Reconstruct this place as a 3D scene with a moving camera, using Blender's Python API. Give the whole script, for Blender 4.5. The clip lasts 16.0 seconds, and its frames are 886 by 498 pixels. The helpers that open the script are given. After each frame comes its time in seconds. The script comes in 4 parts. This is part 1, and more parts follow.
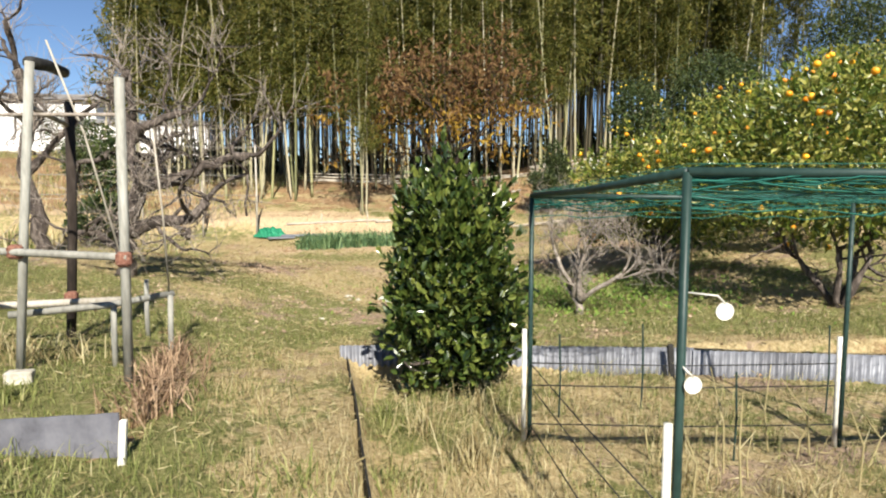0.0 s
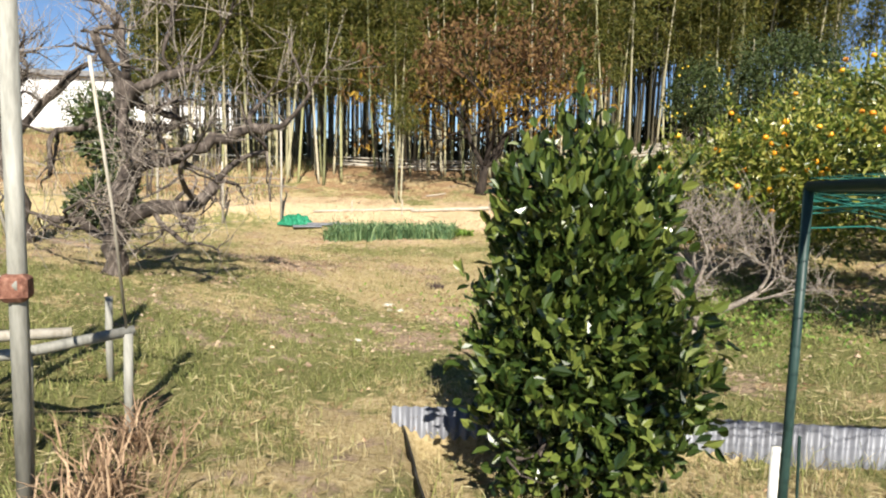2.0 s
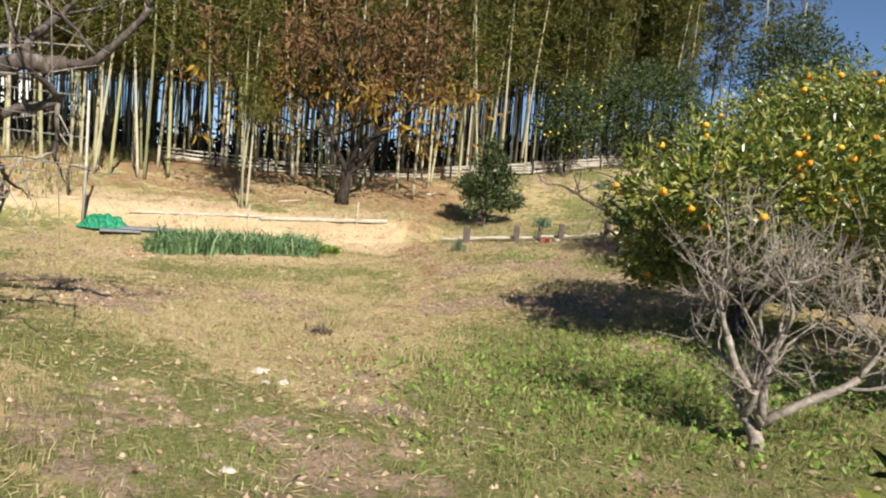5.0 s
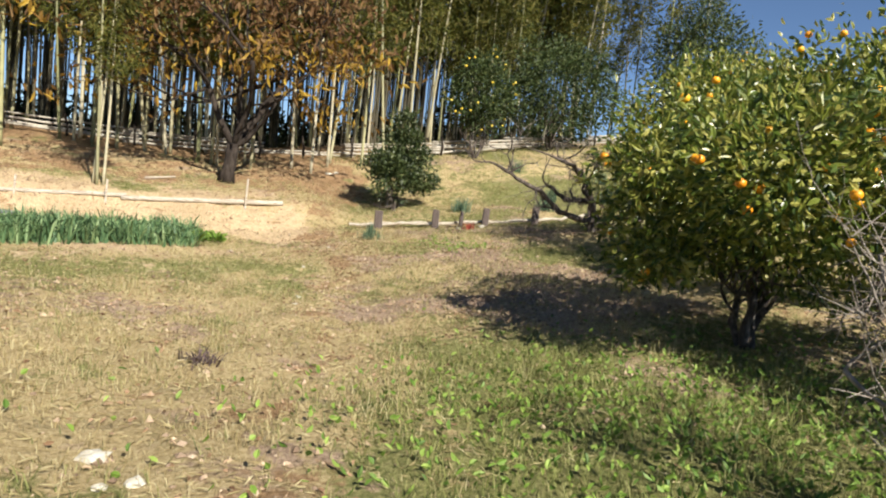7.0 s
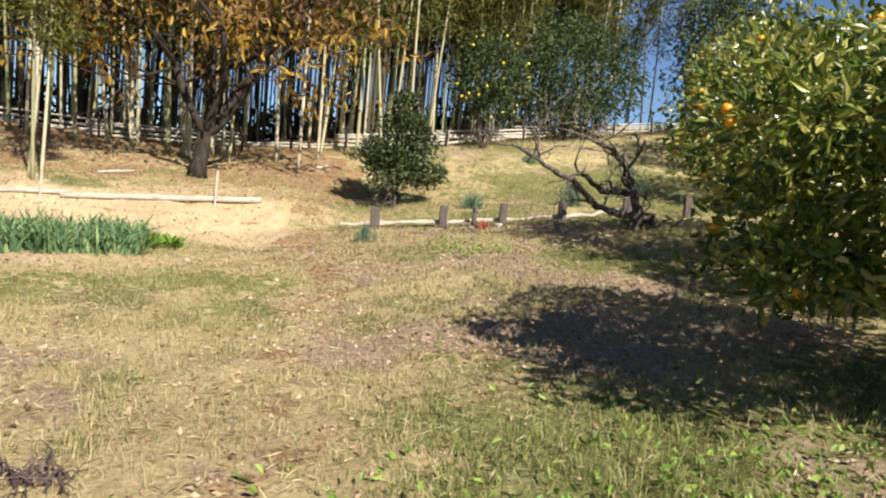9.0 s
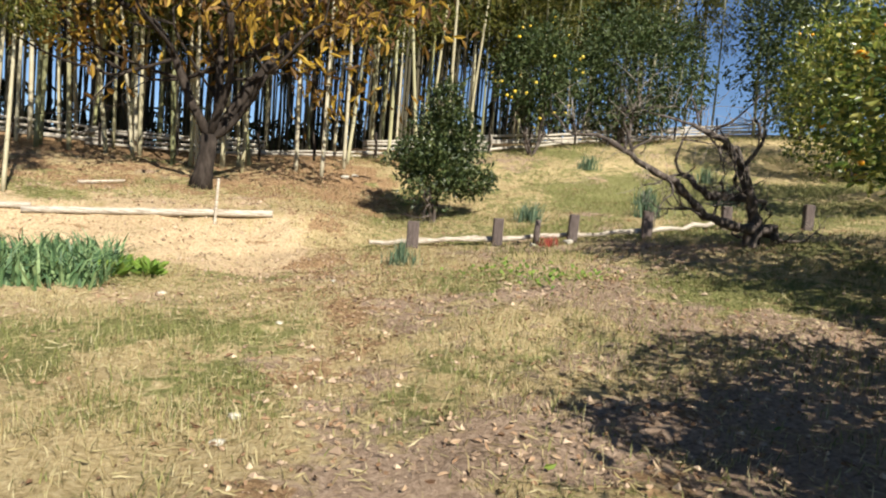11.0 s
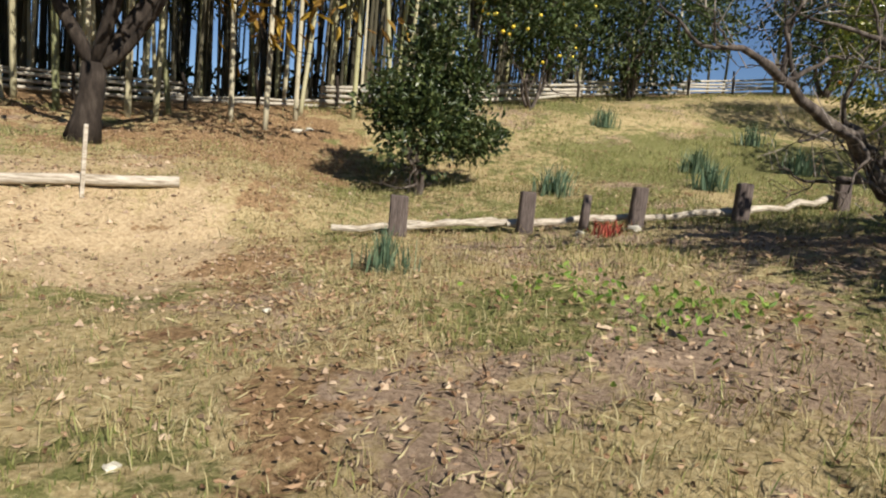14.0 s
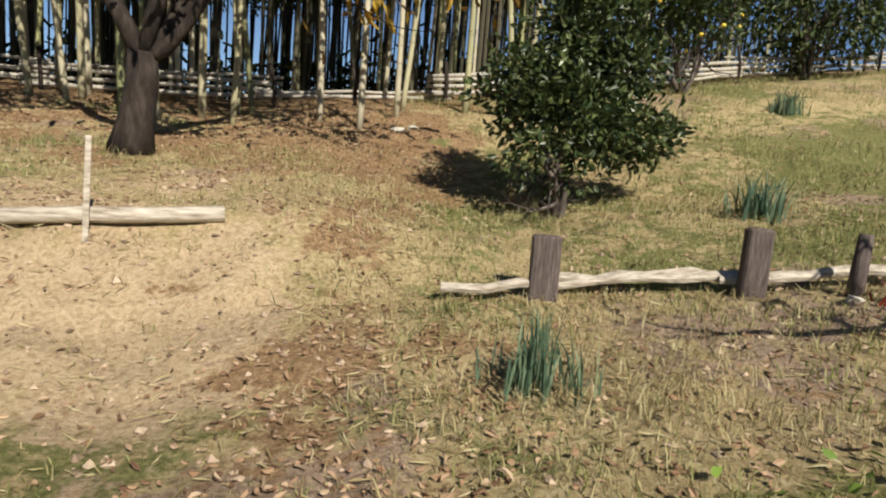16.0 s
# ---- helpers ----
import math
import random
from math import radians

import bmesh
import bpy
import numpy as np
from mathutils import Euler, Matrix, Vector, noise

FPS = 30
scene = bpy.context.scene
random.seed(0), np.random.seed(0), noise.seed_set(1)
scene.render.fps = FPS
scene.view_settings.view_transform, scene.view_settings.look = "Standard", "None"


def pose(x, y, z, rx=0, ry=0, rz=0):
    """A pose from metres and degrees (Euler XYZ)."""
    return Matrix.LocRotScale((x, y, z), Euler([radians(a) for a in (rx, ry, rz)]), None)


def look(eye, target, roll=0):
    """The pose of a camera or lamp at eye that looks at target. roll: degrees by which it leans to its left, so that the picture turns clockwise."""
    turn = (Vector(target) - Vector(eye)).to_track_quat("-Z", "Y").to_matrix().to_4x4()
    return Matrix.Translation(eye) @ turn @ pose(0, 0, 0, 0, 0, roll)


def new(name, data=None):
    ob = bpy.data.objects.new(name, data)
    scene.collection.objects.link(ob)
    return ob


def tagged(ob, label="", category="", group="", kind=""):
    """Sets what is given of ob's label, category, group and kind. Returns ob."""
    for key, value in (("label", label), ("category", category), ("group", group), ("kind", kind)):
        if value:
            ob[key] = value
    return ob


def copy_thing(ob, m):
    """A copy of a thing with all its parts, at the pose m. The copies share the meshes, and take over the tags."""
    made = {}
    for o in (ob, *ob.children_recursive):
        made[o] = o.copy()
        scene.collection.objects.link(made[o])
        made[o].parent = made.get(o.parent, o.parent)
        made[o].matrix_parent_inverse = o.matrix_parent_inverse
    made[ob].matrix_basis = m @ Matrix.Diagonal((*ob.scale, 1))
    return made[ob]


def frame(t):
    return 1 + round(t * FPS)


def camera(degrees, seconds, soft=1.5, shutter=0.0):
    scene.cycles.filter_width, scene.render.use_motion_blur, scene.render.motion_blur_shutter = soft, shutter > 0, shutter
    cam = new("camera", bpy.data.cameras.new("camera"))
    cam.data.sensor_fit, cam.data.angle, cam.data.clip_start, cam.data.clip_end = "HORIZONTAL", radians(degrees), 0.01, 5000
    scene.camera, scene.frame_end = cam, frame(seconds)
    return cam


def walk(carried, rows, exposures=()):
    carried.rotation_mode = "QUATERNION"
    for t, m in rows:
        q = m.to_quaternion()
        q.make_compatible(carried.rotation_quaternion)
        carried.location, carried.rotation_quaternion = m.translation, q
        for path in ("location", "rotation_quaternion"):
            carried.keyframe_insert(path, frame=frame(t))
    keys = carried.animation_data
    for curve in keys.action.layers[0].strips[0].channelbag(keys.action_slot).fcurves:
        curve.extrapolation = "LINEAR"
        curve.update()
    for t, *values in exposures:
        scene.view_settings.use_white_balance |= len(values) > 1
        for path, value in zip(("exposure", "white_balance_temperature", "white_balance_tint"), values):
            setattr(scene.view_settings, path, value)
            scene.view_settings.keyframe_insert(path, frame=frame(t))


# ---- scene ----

cam = camera(68.6, 16.0, soft=2.1)
PATH = [
    (0, (-0.012, -0.046, 1.409), (0.007, 1.944, 1.213), -0.1),
    (0.5, (-0.106, 0.526, 1.409), (-0.192, 2.513, 1.196), -0.0),
    (1, (-0.318, 1.067, 1.419), (-0.365, 3.055, 1.206), 2.0),
    (1.5, (-0.377, 1.721, 1.329), (-0.415, 3.71, 1.122), 0.7),
    (2, (-0.578, 2.293, 1.352), (-0.633, 4.279, 1.119), 1.2),
    (2.5, (-0.649, 2.929, 1.305), (-0.744, 4.913, 1.078), 1.0),
    (3, (-0.877, 3.482, 1.288), (-0.961, 5.465, 1.048), 1.8),
    (3.5, (-0.988, 4.061, 1.253), (-0.954, 6.048, 1.027), 2.0),
    (4, (-1.215, 4.609, 1.205), (-1.149, 6.594, 0.974), 3.0),
    (4.5, (-1.307, 5.092, 1.228), (-1.031, 7.063, 1.026), 4.7),
    (5, (-1.491, 5.649, 1.184), (-1.027, 7.588, 1.016), 5.3),
    (5.2, (-1.527, 5.858, 1.241), (-0.808, 7.715, 1.063), 6.0),
    (7.3, (-1.314, 8.491, 0.919), (-0.488, 10.304, 0.741), 6.3),
    (7.5, (-1.215, 8.683, 0.908), (-0.36, 10.479, 0.702), 6.5),
    (8, (-0.886, 9.3, 0.877), (-0.107, 11.132, 0.682), 5.3),
    (8.5, (-0.753, 9.961, 0.818), (0.069, 11.776, 0.641), 5.6),
    (9, (-0.525, 10.645, 0.783), (0.265, 12.474, 0.606), 5.5),
    (9.5, (-0.426, 11.304, 0.768), (0.363, 13.132, 0.582), 6.6),
    (10, (-0.14, 11.984, 0.723), (0.641, 13.821, 0.598), 5.9),
    (10.2, (-0.079, 12.255, 0.695), (0.635, 14.12, 0.571), 5.5),
    (12.3, (0.458, 14.792, 0.59), (1.193, 16.646, 0.436), 3.7),
    (12.5, (0.494, 15.027, 0.592), (1.264, 16.866, 0.431), 4.2),
    (13, (0.741, 15.603, 0.574), (1.585, 17.408, 0.396), 4.6),
    (13.5, (0.896, 16.287, 0.565), (1.574, 18.156, 0.349), 3.7),
    (14, (1.001, 16.877, 0.61), (1.825, 18.684, 0.376), 5.5),
    (14.5, (1.173, 17.534, 0.67), (1.826, 19.408, 0.417), 4.7),
    (15, (1.266, 18.12, 0.749), (1.909, 19.998, 0.502), 5.2),
    (15.5, (1.456, 18.725, 0.814), (2.021, 20.626, 0.563), 4.6),
    (16, (1.588, 19.374, 0.816), (2.11, 21.283, 0.525), 4.6),
]
walk(cam, [(t, look(eye, target, roll)) for t, eye, target, roll in PATH],
     [(0.0, 1.0), (3.0, 1.08), (5.0, 0.86), (9.0, 1.02), (10.0, 1.0), (12.5, 0.76), (16.0, 0.47)])

# ---- light ----
SUN_FROM = Vector((0.158, -0.762, 0.629)).normalized()
world = bpy.data.worlds.new("sky")
scene.world = world
world.use_nodes = True
wn = world.node_tree.nodes
sky = wn.new("ShaderNodeTexSky")
sky.sky_type, sky.sun_disc = "NISHITA", False
sky.sun_elevation = math.asin(SUN_FROM.z)
sky.sun_rotation = math.atan2(SUN_FROM.x, SUN_FROM.y)
sky.altitude, sky.air_density, sky.dust_density, sky.ozone_density = 2500, 1.0, 0.0, 4.0
wn["Background"].inputs["Strength"].default_value = 0.059
world.node_tree.links.new(sky.outputs["Color"], wn["Background"].inputs["Color"])
sun = new("sun", bpy.data.lights.new("sun", "SUN"))
sun.data.energy, sun.data.angle, sun.data.color = 5.0, radians(0.5), (1.0, 0.94, 0.84)
sun.matrix_world = look(SUN_FROM * 60, (0, 0, 0))


# ---- materials ----
def material(name, ramp, scale=6.0, rough=0.8, bump=0.3, vary="noise", detail=6.0, stretch=(1, 1, 1), leafy=0.0, mottle=0.25, gloss=0.3, metal=0.0):
    """ramp: colours from dark to light. vary: noise, island or object. leafy: share of light that passes through."""
    m = bpy.data.materials.new(name)
    m.use_nodes = True
    n, l = m.node_tree.nodes, m.node_tree.links
    b = n["Principled BSDF"]
    b.inputs["Roughness"].default_value = rough
    b.inputs["Metallic"].default_value = metal
    b.inputs["Specular IOR Level"].default_value = gloss
    co = n.new("ShaderNodeTexCoord")
    mp = n.new("ShaderNodeMapping")
    mp.inputs["Scale"].default_value = stretch
    l.new(co.outputs["Object"], mp.inputs["Vector"])
    tex = n.new("ShaderNodeTexNoise")
    tex.inputs["Scale"].default_value, tex.inputs["Detail"].default_value, tex.inputs["Roughness"].default_value = scale, detail, 0.65
    l.new(mp.outputs["Vector"], tex.inputs["Vector"])
    big = n.new("ShaderNodeTexNoise")
    big.inputs["Scale"].default_value, big.inputs["Detail"].default_value = scale * 0.13, 3
    l.new(mp.outputs["Vector"], big.inputs["Vector"])
    cr = n.new("ShaderNodeValToRGB")
    el = cr.color_ramp.elements
    lo, hi = (0.3, 0.7) if vary == "noise" else (0.0, 1.0)
    for i, c in enumerate(ramp):
        p = lo + (hi - lo) * i / max(1, len(ramp) - 1)
        e = el[i] if i < 2 else el.new(p)
        e.position = p
        e.color = (*c, 1)
    if vary == "noise":
        l.new(tex.outputs["Fac"], cr.inputs["Fac"])
    elif vary == "island":
        g = n.new("ShaderNodeNewGeometry")
        l.new(g.outputs["Random Per Island"], cr.inputs["Fac"])
    else:
        g = n.new("ShaderNodeObjectInfo")
        l.new(g.outputs["Random"], cr.inputs["Fac"])
    mul = n.new("ShaderNodeMixRGB")
    mul.blend_type = "MULTIPLY"
    mul.inputs["Fac"].default_value = mottle
    l.new(cr.outputs["Color"], mul.inputs["Color1"])
    gr = n.new("ShaderNodeValToRGB")
    gr.color_ramp.elements[0].position, gr.color_ramp.elements[0].color = 0.35, (0.35, 0.33, 0.3, 1)
    gr.color_ramp.elements[1].position = 0.65
    l.new((tex if vary != "noise" else big).outputs["Fac"], gr.inputs["Fac"])
    l.new(gr.outputs["Color"], mul.inputs["Color2"])
    l.new(mul.outputs["Color"], b.inputs["Base Color"])
    if bump:
        bp = n.new("ShaderNodeBump")
        bp.inputs["Strength"].default_value, bp.inputs["Distance"].default_value = bump, 0.02
        l.new(tex.outputs["Fac"], bp.inputs["Height"])
        l.new(bp.outputs["Normal"], b.inputs["Normal"])
    if leafy:
        tr = n.new("ShaderNodeBsdfTranslucent")
        l.new(mul.outputs["Color"], tr.inputs["Color"])
        mix = n.new("ShaderNodeMixShader")
        mix.inputs["Fac"].default_value = leafy
        l.new(b.outputs[0], mix.inputs[1])
        l.new(tr.outputs[0], mix.inputs[2])
        l.new(mix.outputs[0], n["Material Output"].inputs["Surface"])
    return m


def ground_material():
    """Straw, green, bare soil, sand and leaf litter, laid out by the attributes of the mesh."""
    m = bpy.data.materials.new("rough_ground")
    m.use_nodes = True
    n, l = m.node_tree.nodes, m.node_tree.links
    b = n["Principled BSDF"]
    b.inputs["Roughness"].default_value, b.inputs["Specular IOR Level"].default_value = 0.95, 0.1
    co = n.new("ShaderNodeTexCoord")

    def noise(scale, detail=6.0, rough=0.65):
        t = n.new("ShaderNodeTexNoise")
        t.inputs["Scale"].default_value, t.inputs["Detail"].default_value, t.inputs["Roughness"].default_value = scale, detail, rough
        l.new(co.outputs["Object"], t.inputs["Vector"])
        return t.outputs["Fac"]

    def ramp(fac, stops):
        r = n.new("ShaderNodeValToRGB")
        for i, (p, c) in enumerate(stops):
            e = r.color_ramp.elements[i] if i < 2 else r.color_ramp.elements.new(p)
            e.position, e.color = p, (*c, 1)
        l.new(fac, r.inputs["Fac"])
        return r.outputs["Color"]

    fine, mid, wide = noise(26.0, 8.0, 0.75), noise(5.0), noise(0.8, 4.0)
    straw = ramp(fine, [(0.3, (0.165, 0.12, 0.058)), (0.5, (0.435, 0.34, 0.175)), (0.7, (0.63, 0.52, 0.315))])
    green = ramp(fine, [(0.3, (0.06, 0.075, 0.022)), (0.5, (0.19, 0.19, 0.07)), (0.72, (0.41, 0.36, 0.17))])
    soil = ramp(fine, [(0.3, (0.13, 0.088, 0.06)), (0.5, (0.34, 0.245, 0.172)), (0.7, (0.52, 0.4, 0.295))])
    sand = ramp(fine, [(0.3, (0.25, 0.175, 0.095)), (0.5, (0.52, 0.39, 0.235)), (0.7, (0.66, 0.53, 0.35))])
    litter = ramp(fine, [(0.3, (0.1, 0.06, 0.03)), (0.5, (0.3, 0.19, 0.1)), (0.7, (0.52, 0.37, 0.21))])

    def mix(a, c, name, spread=1.0):
        at = n.new("ShaderNodeAttribute")
        at.attribute_name = name
        ad = n.new("ShaderNodeMath")
        ad.operation = "MULTIPLY_ADD"
        l.new(mid, ad.inputs[0])
        ad.inputs[1].default_value = spread
        l.new(at.outputs["Fac"], ad.inputs[2])
        mr = n.new("ShaderNodeMapRange")
        mr.inputs["From Min"].default_value, mr.inputs["From Max"].default_value = 0.45 + spread * 0.5 - 0.08, 0.45 + spread * 0.5 + 0.08
        l.new(ad.outputs[0], mr.inputs["Value"])
        mx = n.new("ShaderNodeMixRGB")
        l.new(mr.outputs[0], mx.inputs["Fac"])
        l.new(a, mx.inputs["Color1"])
        l.new(c, mx.inputs["Color2"])
        return mx.outputs["Color"]

    col = mix(straw, green, "green", 1.6)
    col = mix(col, soil, "soil", 1.2)
    col = mix(col, sand, "sand", 1.5)
    col = mix(col, litter, "litter", 1.7)
    mul = n.new("ShaderNodeMixRGB")
    mul.blend_type = "MULTIPLY"
    mul.inputs["Fac"].default_value = 0.5
    l.new(col, mul.inputs["Color1"])
    l.new(ramp(wide, [(0.35, (0.6, 0.58, 0.55)), (0.65, (1, 1, 1))]), mul.inputs["Color2"])
    l.new(mul.outputs["Color"], b.inputs["Base Color"])
    bp = n.new("ShaderNodeBump")
    bp.inputs["Strength"].default_value, bp.inputs["Distance"].default_value = 0.8, 0.04
    l.new(fine, bp.inputs["Height"])
    l.new(bp.outputs["Normal"], b.inputs["Normal"])
    return m


M_GROUND = ground_material()
M_LAUREL = material("laurel_leaf", [(0.0117, 0.0253, 0.00583), (0.0311, 0.0564, 0.0117), (0.073, 0.107, 0.0194), (0.175, 0.204, 0.0438)], rough=0.3, bump=0.0, vary="island", leafy=0.15, gloss=0.55)
M_CITRUS = material("citrus_leaf", [(0.035, 0.0672, 0.0126), (0.105, 0.154, 0.0224), (0.238, 0.266, 0.042), (0.504, 0.462, 0.126)], rough=0.32, bump=0.0, vary="island", leafy=0.33, gloss=0.6)
M_SHRUB = material("dark_shrub_leaf", [(0.0195, 0.036, 0.0112), (0.0488, 0.0735, 0.021), (0.12, 0.143, 0.045)], rough=0.4, bump=0.0, vary="island", leafy=0.18, gloss=0.5)
M_OLIVE = material("grey_green_leaf", [(0.0209, 0.0383, 0.0104), (0.0558, 0.0836, 0.0244), (0.112, 0.139, 0.0488)], rough=0.5, bump=0.0, vary="island", leafy=0.25)
M_BLEAF = material("bamboo_leaf", [(0.0408, 0.0544, 0.0109), (0.0952, 0.109, 0.0204), (0.177, 0.177, 0.034), (0.258, 0.224, 0.0612)], rough=0.55, bump=0.0, vary="island", leafy=0.45)
M_AUTUMN = material("autumn_leaf", [(0.111, 0.0553, 0.0153), (0.212, 0.115, 0.0255), (0.357, 0.221, 0.034), (0.561, 0.374, 0.051)], rough=0.6, bump=0.0, vary="island", leafy=0.35)
M_RUST = material("withered_leaf", [(0.085, 0.0425, 0.017), (0.17, 0.0935, 0.0382), (0.255, 0.153, 0.0595)], rough=0.7, bump=0.0, vary="island", leafy=0.3)
M_CLOD = material("soil_clod", [(0.156, 0.108, 0.072), (0.3, 0.216, 0.15), (0.456, 0.342, 0.24), (0.6, 0.468, 0.33)], scale=40.0, rough=0.95, bump=0.4, vary="island", gloss=0.1)
M_LITTER = material("fallen_leaf", [(0.12, 0.065, 0.035), (0.26, 0.155, 0.085), (0.36, 0.235, 0.14), (0.47, 0.345, 0.225)], rough=0.8, bump=0.0, vary="island")
M_DRIED = material("rusty_stalk", [(0.14, 0.085, 0.05), (0.3, 0.195, 0.115), (0.48, 0.345, 0.22)], rough=0.8, bump=0.0, vary="island")
M_STRAW = material("dry_grass", [(0.2, 0.145, 0.065), (0.37, 0.3, 0.14), (0.51, 0.435, 0.225), (0.62, 0.55, 0.33)], rough=0.75, bump=0.0, vary="island", leafy=0.25)
M_GRASS = material("green_grass", [(0.08, 0.105, 0.025), (0.17, 0.195, 0.055), (0.28, 0.3, 0.09), (0.42, 0.4, 0.18)], rough=0.6, bump=0.0, vary="island", leafy=0.3)
M_LEEK = material("leek_leaf", [(0.06, 0.12, 0.055), (0.13, 0.23, 0.1), (0.28, 0.38, 0.17)], rough=0.5, bump=0.0, vary="island", leafy=0.25)
M_NARC = material("narcissus_leaf", [(0.065, 0.117, 0.0715), (0.13, 0.202, 0.124), (0.247, 0.312, 0.182)], rough=0.5, bump=0.0, vary="island", leafy=0.25)
M_VEG = material("vegetable_leaf", [(0.09, 0.17, 0.03), (0.19, 0.31, 0.05), (0.34, 0.46, 0.1)], rough=0.5, bump=0.0, vary="island", leafy=0.3)
M_CULM = material("bamboo_culm", [(0.204, 0.212, 0.102), (0.391, 0.357, 0.212), (0.527, 0.476, 0.34), (0.306, 0.315, 0.119)], scale=3.0, rough=0.45, bump=0.05, vary="object", stretch=(4, 4, 1), mottle=0.5)
# Dark copy of the culm colours: the grove's inner shade is coloured in.
M_CULM_SHADE = material("bamboo_culm_painted_shade", [(0.03, 0.03, 0.022), (0.08, 0.075, 0.05), (0.17, 0.15, 0.1)], scale=3.0, rough=0.6, bump=0.0, vary="island")
M_BARK = material("grey_brown_bark", [(0.03, 0.024, 0.02), (0.085, 0.067, 0.056), (0.22, 0.185, 0.155)], scale=14.0, rough=0.9, bump=0.8, stretch=(1, 1, 0.35))
M_TWIG = material("pale_twig_bark", [(0.14, 0.11, 0.09), (0.27, 0.23, 0.19), (0.42, 0.37, 0.32)], scale=18.0, rough=0.85, bump=0.4)
M_DARKBARK = material("dark_bark", [(0.0124, 0.009, 0.00675), (0.0326, 0.0242, 0.0186), (0.0675, 0.0535, 0.0421)], scale=12.0, rough=0.95, bump=0.9, stretch=(1, 1, 0.3))
M_SLEEPER = material("weathered_dark_timber", [(0.05, 0.038, 0.034), (0.11, 0.085, 0.075), (0.18, 0.145, 0.125)], scale=20.0, rough=0.9, bump=0.6, stretch=(3, 3, 0.3))
M_LOG = material("bleached_log", [(0.2, 0.16, 0.11), (0.46, 0.4, 0.32), (0.66, 0.6, 0.5)], scale=12.0, rough=0.85, bump=0.5, stretch=(0.4, 3, 3))
M_POLE = material("weathered_bamboo_pole", [(0.288, 0.248, 0.192), (0.448, 0.408, 0.336), (0.56, 0.52, 0.448)], scale=8.0, rough=0.7, bump=0.15, stretch=(3, 3, 0.5))
M_GALV = material("dull_galvanised_pipe", [(0.19, 0.185, 0.16), (0.3, 0.295, 0.255), (0.39, 0.38, 0.335)], scale=10.0, rough=0.65, bump=0.2, stretch=(3, 3, 0.5), mottle=0.5)
M_RUSTIRON = material("rusty_clamp", [(0.08, 0.03, 0.02), (0.2, 0.09, 0.06), (0.32, 0.17, 0.12)], scale=40.0, rough=0.85, bump=0.5)
M_GREENPIPE = material("dark_green_plastic_pipe", [(0.012, 0.03, 0.026), (0.02, 0.045, 0.038), (0.03, 0.06, 0.052)], scale=9.0, rough=0.45, bump=0.05)
M_WHITE = material("off_white_plastic", [(0.5, 0.48, 0.42), (0.68, 0.66, 0.58), (0.8, 0.78, 0.7)], scale=12.0, rough=0.6, bump=0.1)
M_SHEET = material("grey_corrugated_sheet", [(0.141, 0.145, 0.163), (0.22, 0.229, 0.255), (0.299, 0.312, 0.339)], scale=7.0, rough=0.5, bump=0.15, stretch=(1, 1, 0.3), metal=0.2, mottle=0.5)
M_PANEL = material("dark_grey_panel", [(0.1, 0.1, 0.115), (0.15, 0.15, 0.17), (0.2, 0.2, 0.22)], scale=7.0, rough=0.6, bump=0.15, mottle=0.5)
M_BLACK = material("black_plastic", [(0.012, 0.012, 0.012), (0.025, 0.024, 0.022), (0.05, 0.047, 0.042)], scale=9.0, rough=0.7, bump=0.2)
M_NET = material("teal_net_cord", [(0.012, 0.07, 0.055), (0.02, 0.13, 0.1), (0.05, 0.2, 0.16)], scale=9.0, rough=0.6, bump=0.0, vary="island")
M_TARP = material("green_net_bundle", [(0.0, 0.09, 0.045), (0.015, 0.2, 0.1), (0.05, 0.32, 0.17)], scale=16.0, rough=0.6, bump=0.8)
M_WALL = material("white_render", [(0.72, 0.72, 0.72), (0.8, 0.8, 0.79), (0.86, 0.86, 0.85)], scale=1.0, rough=0.8, bump=0.05)
M_ROOF = material("grey_roof", [(0.12, 0.12, 0.13), (0.2, 0.2, 0.2), (0.28, 0.27, 0.27)], scale=4.0, rough=0.7, bump=0.2)
M_STONE = material("pale_stone", [(0.34, 0.306, 0.238), (0.51, 0.476, 0.391), (0.637, 0.612, 0.527)], scale=14.0, rough=0.9, bump=0.5)
M_ORANGE = material("orange_peel", [(0.75, 0.24, 0.01), (0.82, 0.34, 0.01), (0.85, 0.45, 0.02)], scale=60.0, rough=0.38, bump=0.15, vary="object", mottle=0.1, gloss=0.5)
M_LEMON = material("yellow_peel", [(0.75, 0.5, 0.03), (0.82, 0.6, 0.05), (0.85, 0.68, 0.1)], scale=60.0, rough=0.4, bump=0.1, vary="object", mottle=0.1, gloss=0.5)
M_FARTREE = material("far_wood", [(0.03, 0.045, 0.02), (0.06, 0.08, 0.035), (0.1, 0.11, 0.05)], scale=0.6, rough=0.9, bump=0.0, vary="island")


# ---- mesh helpers ----
rng = np.random.default_rng(11)


